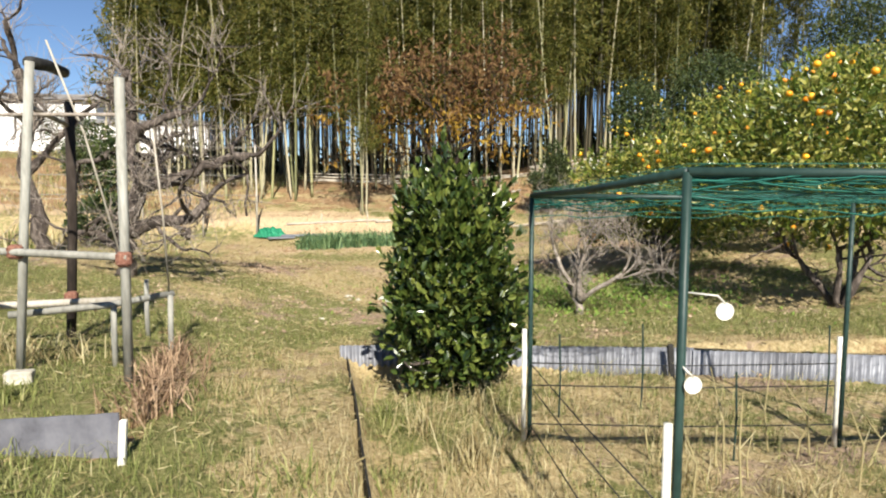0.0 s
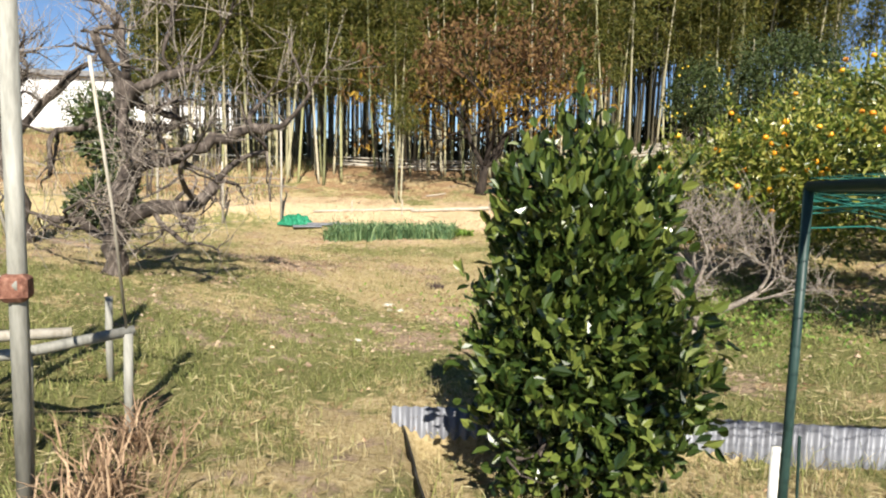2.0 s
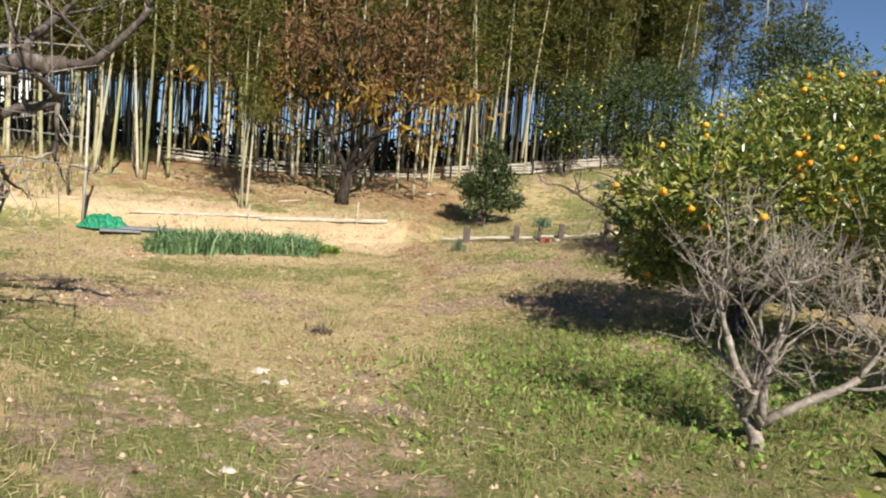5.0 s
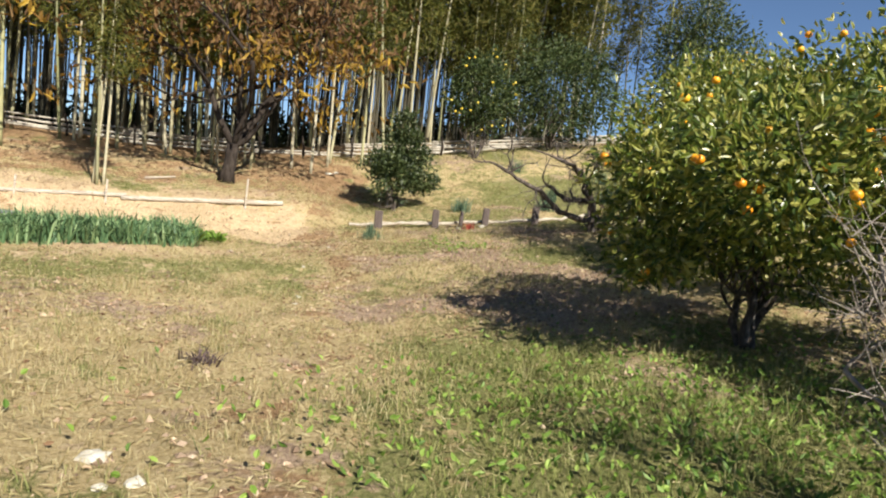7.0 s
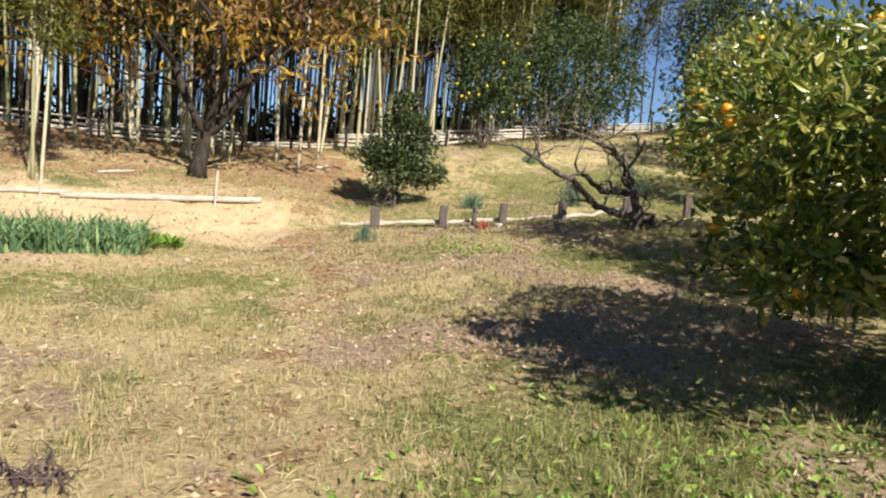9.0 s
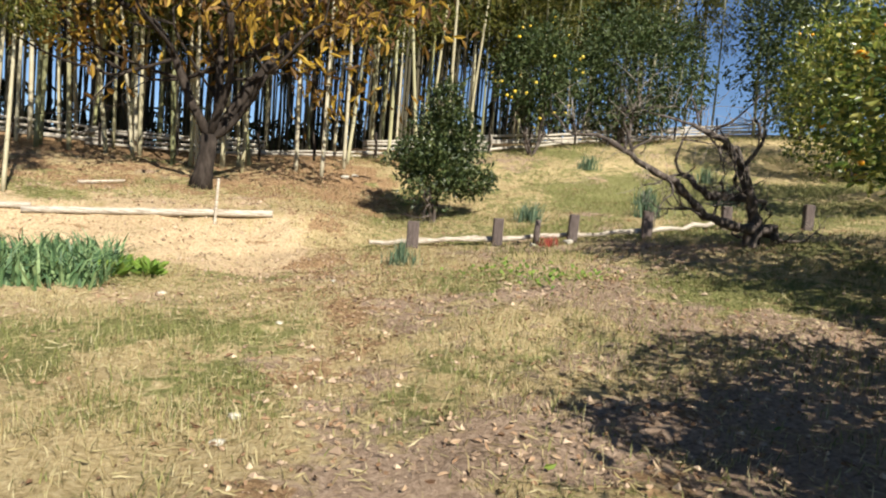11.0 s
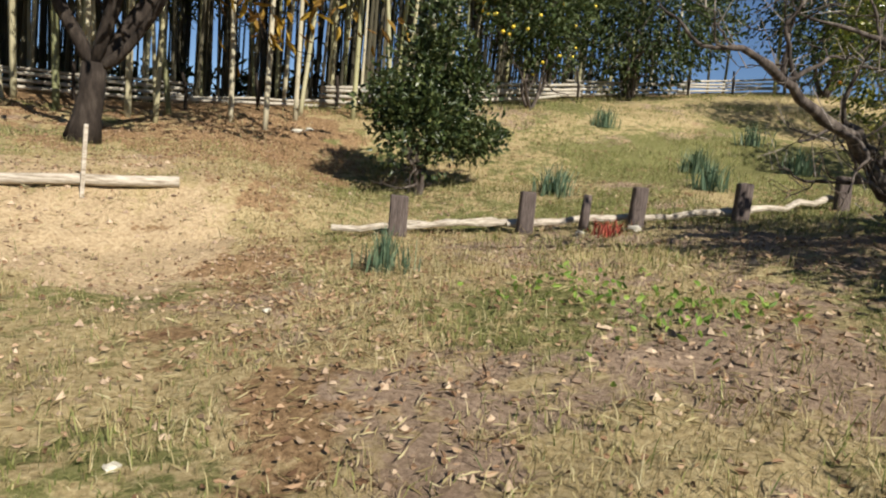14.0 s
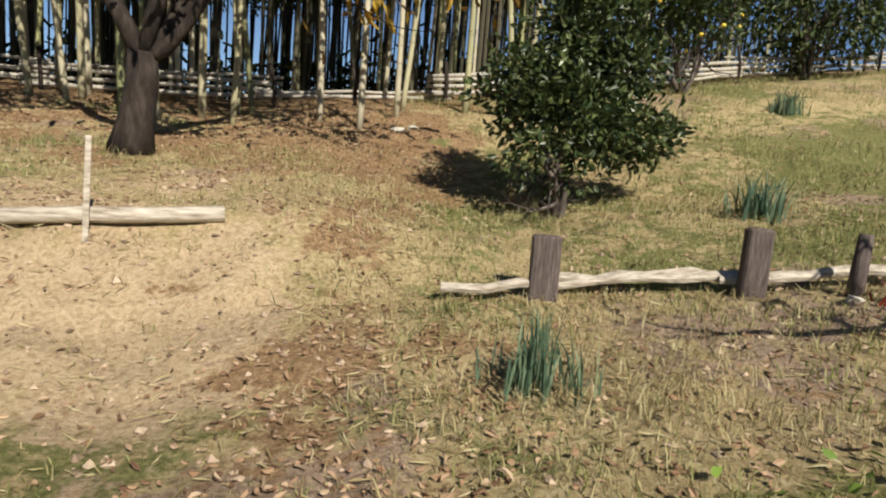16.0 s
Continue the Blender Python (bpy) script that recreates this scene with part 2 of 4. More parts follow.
def mesh_of(name, verts, faces, mat, smooth=False):
    """verts: (n, 3) array; faces: list of arrays with 3 or 4 columns."""
    me = bpy.data.meshes.new(name)
    verts = np.asarray(verts, dtype=np.float32)
    faces = [np.asarray(f, dtype=np.int32) for f in faces if len(f)]
    me.vertices.add(len(verts))
    me.vertices.foreach_set("co", verts.ravel())
    loops = np.concatenate([f.ravel() for f in faces])
    sizes = np.concatenate([np.full(len(f), f.shape[1], dtype=np.int32) for f in faces])
    me.loops.add(len(loops))
    me.loops.foreach_set("vertex_index", loops)
    me.polygons.add(len(sizes))
    me.polygons.foreach_set("loop_start", np.concatenate([[0], np.cumsum(sizes)[:-1]]).astype(np.int32))
    me.polygons.foreach_set("use_smooth", np.full(len(sizes), smooth))
    me.update(calc_edges=True)
    me.validate()
    me.materials.append(mat)
    return me


class Build:
    """Gathers tubes, leaves and blocks into one mesh."""
    def __init__(self):
        self.v, self.q, self.t, self.n = [], [], [], 0

    def add(self, v, q=None, t=None):
        v = np.asarray(v, float)
        if q is not None and len(q):
            self.q.append(np.asarray(q) + self.n)
        if t is not None and len(t):
            self.t.append(np.asarray(t) + self.n)
        self.v.append(v)
        self.n += len(v)

    def tube(self, pts, rad, sides=6):
        pts = np.asarray(pts, float)
        k = len(pts)
        rad = np.broadcast_to(np.asarray(rad, float), (k,))
        tan = np.gradient(pts, axis=0)
        tan /= np.linalg.norm(tan, axis=1)[:, None] + 1e-9
        ref = np.array([0.0, 0, 1]) if abs(tan[:, 2]).mean() < 0.8 else np.array([1.0, 0, 0])
        a = np.cross(tan, ref)
        a /= np.linalg.norm(a, axis=1)[:, None] + 1e-9
        b = np.cross(tan, a)
        th = np.arange(sides) * 2 * math.pi / sides
        ring = pts[:, None] + rad[:, None, None] * (a[:, None] * np.cos(th)[None, :, None] + b[:, None] * np.sin(th)[None, :, None])
        v = np.concatenate([ring.reshape(-1, 3), pts[:1], pts[-1:]])
        i, j = np.meshgrid(np.arange(k - 1), np.arange(sides), indexing="ij")
        i, j = i.ravel(), j.ravel()
        jn = (j + 1) % sides
        q = np.stack([i * sides + j, i * sides + jn, (i + 1) * sides + jn, (i + 1) * sides + j], 1)
        s = np.arange(sides)
        sn = (s + 1) % sides
        t = np.concatenate([np.stack([sn, s, np.full(sides, k * sides)], 1), np.stack([(k - 1) * sides + s, (k - 1) * sides + sn, np.full(sides, k * sides + 1)], 1)])
        self.add(v, q, t)

    def leaves(self, base, way, length, width, fold=0.25):
        """Folded pointed leaves; base and way are (n, 3)."""
        n = len(base)
        way = way / (np.linalg.norm(way, axis=1)[:, None] + 1e-9)
        side = np.cross(way, rng.normal(size=(n, 3)))
        side /= np.linalg.norm(side, axis=1)[:, None] + 1e-9
        nor = np.cross(way, side)
        L = (np.broadcast_to(length, (n,)) * rng.uniform(0.7, 1.25, n))[:, None]
        W = (np.broadcast_to(width, (n,)) * rng.uniform(0.8, 1.2, n))[:, None]
        up = nor * W * fold
        v = np.stack([base, base + way * L * 0.35 + side * W + up, base + way * L * 0.7 + side * W * 0.8 + up, base + way * L - nor * L * 0.1,
                      base + way * L * 0.7 - side * W * 0.8 + up, base + way * L * 0.35 - side * W + up], 1).reshape(-1, 3)
        o = np.arange(n)[:, None] * 6
        self.add(v, np.concatenate([o + np.array([0, 1, 2, 3]), o + np.array([0, 3, 4, 5])]))

    def blades(self, base, height, width, lean=0.5):
        """Bent grass blades: a quad and a tip."""
        n = len(base)
        a = rng.uniform(0, 2 * math.pi, n)
        out = np.stack([np.cos(a), np.sin(a), np.zeros(n)], 1)
        a2 = a + rng.uniform(0.6, 2.5, n)
        side = np.stack([np.cos(a2), np.sin(a2), np.zeros(n)], 1) * (np.broadcast_to(width, (n,)) * 0.5)[:, None]
        H = np.broadcast_to(height, (n,))[:, None] * rng.uniform(0.5, 1.3, n)[:, None]
        ln = rng.uniform(0.1, 1, n)[:, None] * lean
        up = np.array([0, 0, 1.0])
        mid = base + up * H * 0.55 + out * H * ln * 0.4
        tip = base + up * H * (1 - 0.35 * ln) + out * H * ln * 1.2
        v = np.stack([base - side, base + side, mid + side * 0.8, mid - side * 0.8, tip], 1).reshape(-1, 3)
        o = np.arange(n)[:, None] * 5
        self.add(v, o + np.array([0, 1, 2, 3]), o + np.array([3, 2, 4]))

    def box(self, c, size, turn=0.0, bevel=0.006, taper=1.0, tilt=(0, 0)):
        """An upright block with chamfered edges at its foot's centre c."""
        sx, sy, sz = size[0] / 2, size[1] / 2, size[2]
        bv = min(bevel, sx * 0.4, sy * 0.4)
        rows = []
        for z, k in ((0, bv), (bv, 0), (sz - bv, 0), (sz, bv)):
            f = 1 + (taper - 1) * z / sz
            x, y = (sx - k) * f, (sy - k) * f
            e = min(bv, x * 0.3, y * 0.3)
            rows.append([(x - e, -y, z), (x, -y + e, z), (x, y - e, z), (x - e, y, z), (-x + e, y, z), (-x, y - e, z), (-x, -y + e, z), (-x + e, -y, z)])
        v = np.array(rows).reshape(-1, 3)
        v[:, 0] += v[:, 2] * tilt[0]
        v[:, 1] += v[:, 2] * tilt[1]
        ca, sa = math.cos(turn), math.sin(turn)
        v = np.stack([v[:, 0] * ca - v[:, 1] * sa, v[:, 0] * sa + v[:, 1] * ca, v[:, 2]], 1) + np.asarray(c)
        q = [[r * 8 + j, r * 8 + (j + 1) % 8, r * 8 + 8 + (j + 1) % 8, r * 8 + 8 + j] for r in range(3) for j in range(8)]
        q += [[24, 25, 30, 31], [25, 26, 29, 30], [26, 27, 28, 29], [7, 6, 1, 0], [6, 5, 2, 1], [5, 4, 3, 2]]
        self.add(v, q)

    def mesh(self, name, mat, smooth=False):
        return mesh_of(name, np.concatenate(self.v), [np.concatenate(x) for x in (self.q, self.t) if x], mat, smooth)


def thing(name, label, category, at=(0, 0, 0), group="", turn=0.0, kind=""):
    ob = tagged(new(name), label, category, group, kind)
    ob.empty_display_size = 0.1
    ob.matrix_basis = pose(*at, 0, 0, turn)
    return ob


def part(name, build, mat, parent, label="", smooth=False):
    me = build if isinstance(build, bpy.types.Mesh) else build.mesh(name, mat, smooth)
    ob = tagged(new(name, me), label)
    ob.parent = parent
    return ob


def stuff(name, build, mat, label, category, smooth=False):
    return tagged(new(name, build.mesh(name, mat, smooth)), label, category, "", "stuff")


# ---- ground ----
def step(a, b, v):
    u = np.clip((v - a) / (b - a), 0, 1)
    return u * u * (3 - 2 * u)


PROFILE = [(-40, 0.3), (0, 0.02), (5, -0.2), (9, -0.6), (13, -0.72), (17, -0.75), (20, -0.6), (22.6, -0.54), (23.6, -0.38), (24.6, 0.2), (27.4, 0.62), (30, 1.05), (34, 1.55), (40, 1.9), (70, 1.0), (120, -3), (900, -12)]


def height(x, y, rough=True):
    x, y = np.asarray(x, float), np.asarray(y, float)
    base = np.interp(y, *zip(*PROFILE))
    z = base + (0.04 + 0.11 * step(9, 19, y)) * np.clip(x - 1, 0, 22)
    soft = np.interp(y, [20, 23, 26, 30], [-0.6, -0.55, -0.2, 0.75])
    z = z + np.where(y > 20, (soft - base) * step(1.5, 4, x) * (1 - step(28, 32, y)), 0)
    z = z + 0.14 * np.clip(-1.5 - x, 0, 8) * step(2, 8, y) * (1 - step(13, 20, y))
    z = z + np.clip((-13 - x) / 12, 0, 1) * np.interp(y, [22, 40, 52, 66, 95], [0, 1.2, 2.4, 2.8, 0])
    edge = 0.15 - 0.17 * y
    bed = step(edge, edge + 0.1, x) * (1 - step(6.55, 6.66, y)) * step(-6, -4, y) * (1 - step(7.5, 9, x))
    z = z * (1 - bed) + bed * -0.54
    if rough:
        f = 1 - step(40, 60, np.abs(y - 15))
        z = z + f * (0.07 * step(21.8, 22.6, y) * (1 - step(24.2, 24.8, y)) * (1 - step(1, 2.2, x)) * (patchy(x, y + 20, 0.3, 2) - 0.5) + 0.09 * (patchy(x, y, 0.8) - 0.5) + 0.075 * (patchy(x + 40, y, 0.26, 2) - 0.5))
    return z


def hz(x, y):
    return float(height(x, y))


def lattice(i, j):
    v = np.sin(i * 127.1 + j * 311.7) * 43758.5453
    return v - np.floor(v)


def patchy(x, y, size, octaves=3):
    """Smooth value noise, 0 to 1, with patches of that size in metres."""
    out, amp, total = 0, 1.0, 0.0
    for k in range(octaves):
        u, w = x / size + 17.3 * k, y / size - 9.1 * k
        i, j = np.floor(u), np.floor(w)
        a, b = u - i, w - j
        a, b = a * a * (3 - 2 * a), b * b * (3 - 2 * b)
        out = out + amp * ((lattice(i, j) * (1 - a) + lattice(i + 1, j) * a) * (1 - b) + (lattice(i, j + 1) * (1 - a) + lattice(i + 1, j + 1) * a) * b)
        total += amp
        amp *= 0.55
        size *= 0.45
    return out / total


def blob(x, y, cx, cy, rx, ry):
    return np.exp(-(((x - cx) / rx) ** 2 + ((y - cy) / ry) ** 2))


def cover(x, y):
    """How green, bare, sandy or littered the ground is at a place, 0 to 1."""
    n, m, o = patchy(x, y, 1.7, 4) - 0.5, patchy(x + 31, y + 7, 1.1, 4) - 0.5, patchy(x - 13, y + 51, 0.6, 3) - 0.5
    wx, wy = x + 1.2 * m, y + 1.2 * n
    line = np.interp(y, [0, 6, 10, 14, 19.5, 24.5, 29], [-0.6, -1.2, -0.9, -0.1, 1.55, 2.3, 3.2])
    trod = np.exp(-((wx - line) / 0.5) ** 2)
    green = 0.35 + 0.1 * step(-2.5, -1, -x) * (1 - step(19, 22, y)) + 1.5 * n + 1.0 * blob(wx, wy, 2.6, 11.8, 2.2, 1.7) + 0.45 * blob(wx, wy, -4.2, 7.5, 2.5, 2) + 0.45 * blob(wx, wy, 0.1, 18.8, 0.9, 1.6) + 0.4 * blob(wx, wy, -3.2, 4.6, 1.6, 1.6) + 0.45 * blob(wx, wy, 10, 26.5, 6, 4) + 0.6 * blob(wx, wy, 4, 8.2, 4.5, 1.6) + 0.2 * blob(wx, wy, -1, 9, 1, 2) - 0.15 * trod - 0.35 * blob(wx, wy, 4.2, 24.8, 2.4, 1.6)
    soil = 1.3 * m + 0.14 + 0.6 * blob(wx, wy, 3.5, 16.8, 2.2, 2.1) + 0.12 * trod * step(7, 11, y) + 0.35 * blob(wx, wy, 6, 21, 3.5, 1.6) + 0.3 * blob(wx, wy, -3.0, 14.5, 1.5, 2)
    sand = 0.9 * m + 0.7 * o + 0.85 * np.exp(-((wy - 23.5 + 0.15 * (wx - 1.6)) / 1.0) ** 2) * (1 - step(1.3, 2.3, wx)) + 0.45 * blob(wx, wy, -3, 25.3, 6, 0.8) + 0.5 * blob(wx, wy, -2.6, 20, 2.4, 1.4) + 0.2 * blob(wx, wy, -3.5, 12.5, 2, 2)
    litter = 1.2 * o + 0.02 + 0.5 * step(25.3, 27, wy) * (1 - step(2.6, 4.5, wx - 0.45 * (wy - 26))) + 0.3 * trod * step(17, 20, y) + 0.2 * trod * step(9, 12, y) + 0.55 * step(31.5, 33, wy)
    return [np.clip(c, 0, 1) for c in (green, soil, sand, litter)]


def ground():
    xs = np.concatenate([-np.geomspace(900, 12, 22), np.arange(-11, 13, 0.095), np.geomspace(13.2, 900, 26)])
    ys = np.concatenate([-np.geomspace(600, 4, 14), np.arange(-3, 31, 0.095), np.geomspace(31.2, 900, 34)])
    X, Y = np.meshgrid(xs, ys, indexing="ij")
    v = np.stack([X, Y, height(X, Y)], -1).reshape(-1, 3)
    k = len(ys)
    i, j = np.meshgrid(np.arange(len(xs) - 1), np.arange(k - 1), indexing="ij")
    a = (i * k + j).ravel()
    me = mesh_of("ground", v, [np.stack([a, a + k, a + k + 1, a + 1], 1)], M_GROUND, True)
    for name, c in zip(("green", "soil", "sand", "litter"), cover(v[:, 0], v[:, 1])):
        at = me.attributes.new(name, "FLOAT", "POINT")
        at.data.foreach_set("value", c.astype(np.float32))
    return tagged(new("ground", me), "uneven ground of dry grass, bare soil and pale sand", "ground", "", "structure")


ground()


# ---- trees ----
def grow(b, p, d, length, rad, depth, r, gnarl=0.35, rise=0.1, split=3, tips=None, spread=0.8, shrink=0.68, sides=7):
    """A limb and its branches, as bent tapered tubes. tips gathers the twigs' places and directions."""
    p, d = np.array(p, float), np.array(d, float)
    d /= np.linalg.norm(d)
    k = 6 if depth > 0 else 4
    pts, dirs = [p.copy()], [d.copy()]
    for i in range(k):
        d = d + r.normal(size=3) * gnarl * 0.5 + np.array([0, 0, rise]) * 0.4
        d /= np.linalg.norm(d)
        p = p + d * length / k
        pts.append(p.copy())
        dirs.append(d.copy())
    end = 0.62 if depth > 0 else 0.25
    b.tube(pts, np.linspace(rad, rad * end, k + 1) * (1 + 0.12 * r.normal(size=k + 1) * (depth > 0)), max(3, sides))
    if tips is not None and depth <= 1:
        for q, w in zip(pts[1:], dirs[1:]):
            tips.append((q, w))
    if depth > 0:
        for s in range(split):
            i = k if s == 0 else int(r.integers(2, k + 1))
            nd = dirs[i] + r.normal(size=3) * spread
            grow(b, pts[i], nd, length * shrink * r.uniform(0.75, 1.2), rad * end * (0.9 if s == 0 else 0.65), depth - 1, r, gnarl, rise, split, tips, spread, shrink, sides - 1)


def crown_points(n, centre, radii, r, shell=0.55, lumps=9, lump=0.35):
    """Places in an uneven crown made of overlapping lumps, thick towards the outside."""
    c = r.normal(size=(lumps * 4, 3))
    c /= np.linalg.norm(c, axis=1)[:, None]
    size = r.uniform(0.6, 1.15, len(c))
    w = r.normal(size=(n, 3))
    w /= np.linalg.norm(w, axis=1)[:, None]
    near = (w @ c.T)
    pick = near.argmax(1)
    bulge = 1 + lump * (size[pick] - 0.85) - lump * 1.2 * (1 - near.max(1))
    rad = (shell + (1 - shell) * r.random(n) ** 0.6) * bulge * (1 + 0.06 * np.abs(r.normal(size=n)))
    out = w * rad[:, None]
    return out * np.asarray(radii) + np.asarray(centre), w


def evergreen(name, label, category, at, centre, radii, n, leaf, mat, seed, trunk_r=0.05, fruit=None, fruits=0, bark=M_BARK, droop=0.2, fruit_name="orange", taper=0.0, group="", shell=0.5, lump=0.7, lobes=(), shoots=0):
    r = np.random.default_rng(seed)
    ob = thing(name, label, category, (at[0], at[1], hz(*at) - 0.03), group)
    t = Build()
    cz = centre[2]
    tips = []
    for s in range(4):
        a = s * 1.6 + r.uniform(0, 1)
        grow(t, (0.03 * math.cos(a), 0.03 * math.sin(a), 0), (0.5 * math.cos(a), 0.5 * math.sin(a), 1.0), cz * 0.42, trunk_r, 3, r, 0.3, 0.15, 3, tips, 0.7)
    part("trunk", t, bark, ob, smooth=True)
    pts, w = crown_points(n, centre, radii, r, shell, lump=lump)
    if taper:
        k = np.clip((pts[:, 2] - centre[2]) / radii[2], -1, 1)
        f = np.clip(1 - taper * np.clip(k, 0, 1) ** 1.2, 0.12, 1)
        pts[:, 0] = centre[0] + (pts[:, 0] - centre[0]) * f
        pts[:, 1] = centre[1] + (pts[:, 1] - centre[1]) * f
    for c, k, share in lobes:
        m = int(n * share)
        p2, w2 = crown_points(m, c, k, r, 0.3, lump=lump)
        pts, w = np.concatenate([pts, p2]), np.concatenate([w, w2])
    if shoots:
        out = np.linalg.norm((pts - np.asarray(centre)) / np.asarray(radii), axis=1)
        outer = np.flatnonzero(out > np.quantile(out, 0.75))
        pick = r.choice(outer, shoots)
        u = np.tile(np.linspace(0.25, 1, 7), shoots)[:, None]
        d = np.repeat(w[pick] * 0.6 + np.array([0, 0, 0.7]) + 0.25 * r.normal(size=(shoots, 3)), 7, 0)
        reach = np.repeat(r.uniform(0.08, 0.22, shoots), 7)[:, None] * (radii[0] + 0.4)
        pts = np.concatenate([pts, np.repeat(pts[pick], 7, 0) + d * u * reach])
        w = np.concatenate([w, d])
    way = w * 0.7 + r.normal(size=(len(w), 3)) * 0.6 + np.array([0, 0, 0.25 - droop])
    c = Build()
    c.leaves(pts, way, leaf[0], leaf[1])
    crown = part("crown", c, mat, ob)
    if fruits:
        fm = fruit_mesh(fruit)
        out = np.linalg.norm((pts - np.asarray(centre)) / np.asarray(radii), axis=1)
        outer = pts[out > np.quantile(out, 0.8)]
        for p in outer[r.integers(0, len(outer), fruits)] * 0.985:
            f = part(fruit_name, fm, None, ob)
            f.location = p
            s = r.uniform(0.8, 1.15)
            f.scale = (s, s, s * 0.92)
    return ob


FRUIT = {}


def fruit_mesh(mat):
    if mat.name not in FRUIT:
        bm = bmesh.new()
        bmesh.ops.create_icosphere(bm, subdivisions=2, radius=0.047)
        for v in bm.verts:
            if v.co.z > 0.04:
                v.co.z -= 0.006
        me = bpy.data.meshes.new("fruit")
        bm.to_mesh(me)
        bm.free()
        me.polygons.foreach_set("use_smooth", [True] * len(me.polygons))
        me.materials.append(mat)
        FRUIT[mat.name] = me
    return FRUIT[mat.name]


evergreen("laurel_bush", "dense dark green laurel bush with glossy leaves", "bush", (0.13, 6.05), (0.02, 0, 1.05), (0.6, 0.58, 0.98), 4700, (0.1, 0.026), M_LAUREL, 3, 0.03, taper=0.12, droop=-0.35, shell=0.35, lump=1.0, shoots=110, lobes=(((0.22, -0.05, 0.62), (0.5, 0.5, 0.42), 0.25), ((-0.2, 0.05, 1.7), (0.34, 0.34, 0.42), 0.13), ((0.22, 0.1, 1.66), (0.32, 0.3, 0.4), 0.12), ((-0.35, 0, 0.95), (0.34, 0.4, 0.5), 0.12)))
evergreen("round_shrub", "dark green conical shrub on the dry slope", "shrub", (4.5, 25.65), (0.0, 0, 1.1), (0.9, 0.8, 0.62), 3300, (0.1, 0.024), M_SHRUB, 5, 0.05, taper=0.3, shell=0.25, lump=1.1, shoots=70, lobes=(((0.2, 0, 1.85), (0.62, 0.55, 0.5), 0.4), ((0.78, 0, 0.95), (0.62, 0.5, 0.36), 0.28), ((-0.5, 0, 1.4), (0.42, 0.5, 0.36), 0.18), ((0.12, 0, 2.45), (0.36, 0.34, 0.5), 0.2), ((0.5, -0.1, 1.6), (0.5, 0.4, 0.26), 0.15)))
evergreen("orange_tree", "leafy orange tree laden with ripe fruit", "tree", (4.68, 13.4), (0, 0, 1.7), (1.7, 1.6, 1.15), 7800, (0.12, 0.022), M_CITRUS, 7, 0.06, M_ORANGE, 50, shell=0.4, lump=0.95, shoots=90, group="orange trees", lobes=(((-1.1, 0.4, 1.05), (0.5, 0.6, 0.5), 0.1), ((0.5, -0.7, 2.35), (1.0, 0.9, 0.5), 0.2), ((-1.4, 0.35, 1.95), (0.55, 0.6, 0.5), 0.1), ((-1.3, -1.2, 1.9), (0.75, 0.8, 0.65), 0.14), ((-0.5, -1.5, 2.0), (0.9, 0.8, 0.75), 0.14)))
evergreen("orange_tree", "tall orange tree with a fruit-laden crown", "tree", (7.7, 14.0), (0, 0, 2.4), (1.9, 1.9, 1.6), 9000, (0.115, 0.028), M_CITRUS, 8, 0.06, M_ORANGE, 45, group="orange trees")
evergreen("orange_tree", "orange tree at the top of the slope", "tree", (17.0, 26.2), (0, 0, 2.6), (2.6, 2.4, 2.2), 9000, (0.14, 0.034), M_CITRUS, 61, 0.08, M_ORANGE, 30, group="orange trees")
evergreen("broadleaf_tree", "tall grey-green tree beyond the pole fence", "tree", (20.5, 31.5), (0, 0, 3.6), (2.6, 2.2, 3.0), 8000, (0.18, 0.04), M_OLIVE, 63, 0.09, droop=0.4, shell=0.3)
evergreen("orange_tree", "tall dark orange tree with fruit in its top", "tree", (6.0, 9.5), (0, 0, 2.2), (1.9, 1.8, 1.35), 10000, (0.115, 0.028), M_CITRUS, 9, 0.06, M_ORANGE, 50, group="orange trees")
evergreen("orange_tree", "orange tree casting deep shade on the slope", "tree", (8.3, 17.2), (0, 0, 2.0), (2.2, 2.1, 1.55), 11000, (0.115, 0.028), M_CITRUS, 13, 0.07, M_ORANGE, 40, group="orange trees")
evergreen("orange_tree", "large orange tree on the upper slope", "tree", (14.0, 21.5), (0, 0, 2.1), (2.6, 2.4, 1.9), 9000, (0.13, 0.032), M_CITRUS, 14, 0.07, M_ORANGE, 25, group="orange trees")
for i, (x, y, k) in enumerate(((-9.0, 17.5, 0.8), (-15.5, 29.5, 1.1), (-19.0, 36.0, 1.3), (-24.0, 43.0, 1.6))):
    evergreen("evergreen_shrub", "rounded dark evergreen shrub on the weedy bank", "shrub", (x, y), (0, 0, 1.1 * k), (k, k, k), 1800, (0.16, 0.04), M_SHRUB, 70 + i, 0.04, group="shrubs on the bank")
evergreen("lemon_tree", "slender citrus tree with yellow fruit by the fence", "tree", (9.4, 31.0), (0, 0, 2.5), (1.35, 1.2, 1.6), 4500, (0.14, 0.035), M_OLIVE, 15, 0.05, M_LEMON, 38, fruit_name="lemon", shell=0.3, lump=0.7)
evergreen("broadleaf_tree", "round grey-green tree by the pole fence", "tree", (13.4, 32.2), (0.3, 0, 2.6), (2.6, 2.0, 2.1), 9000, (0.17, 0.035), M_OLIVE, 17, 0.07, droop=0.5, shell=0.4)


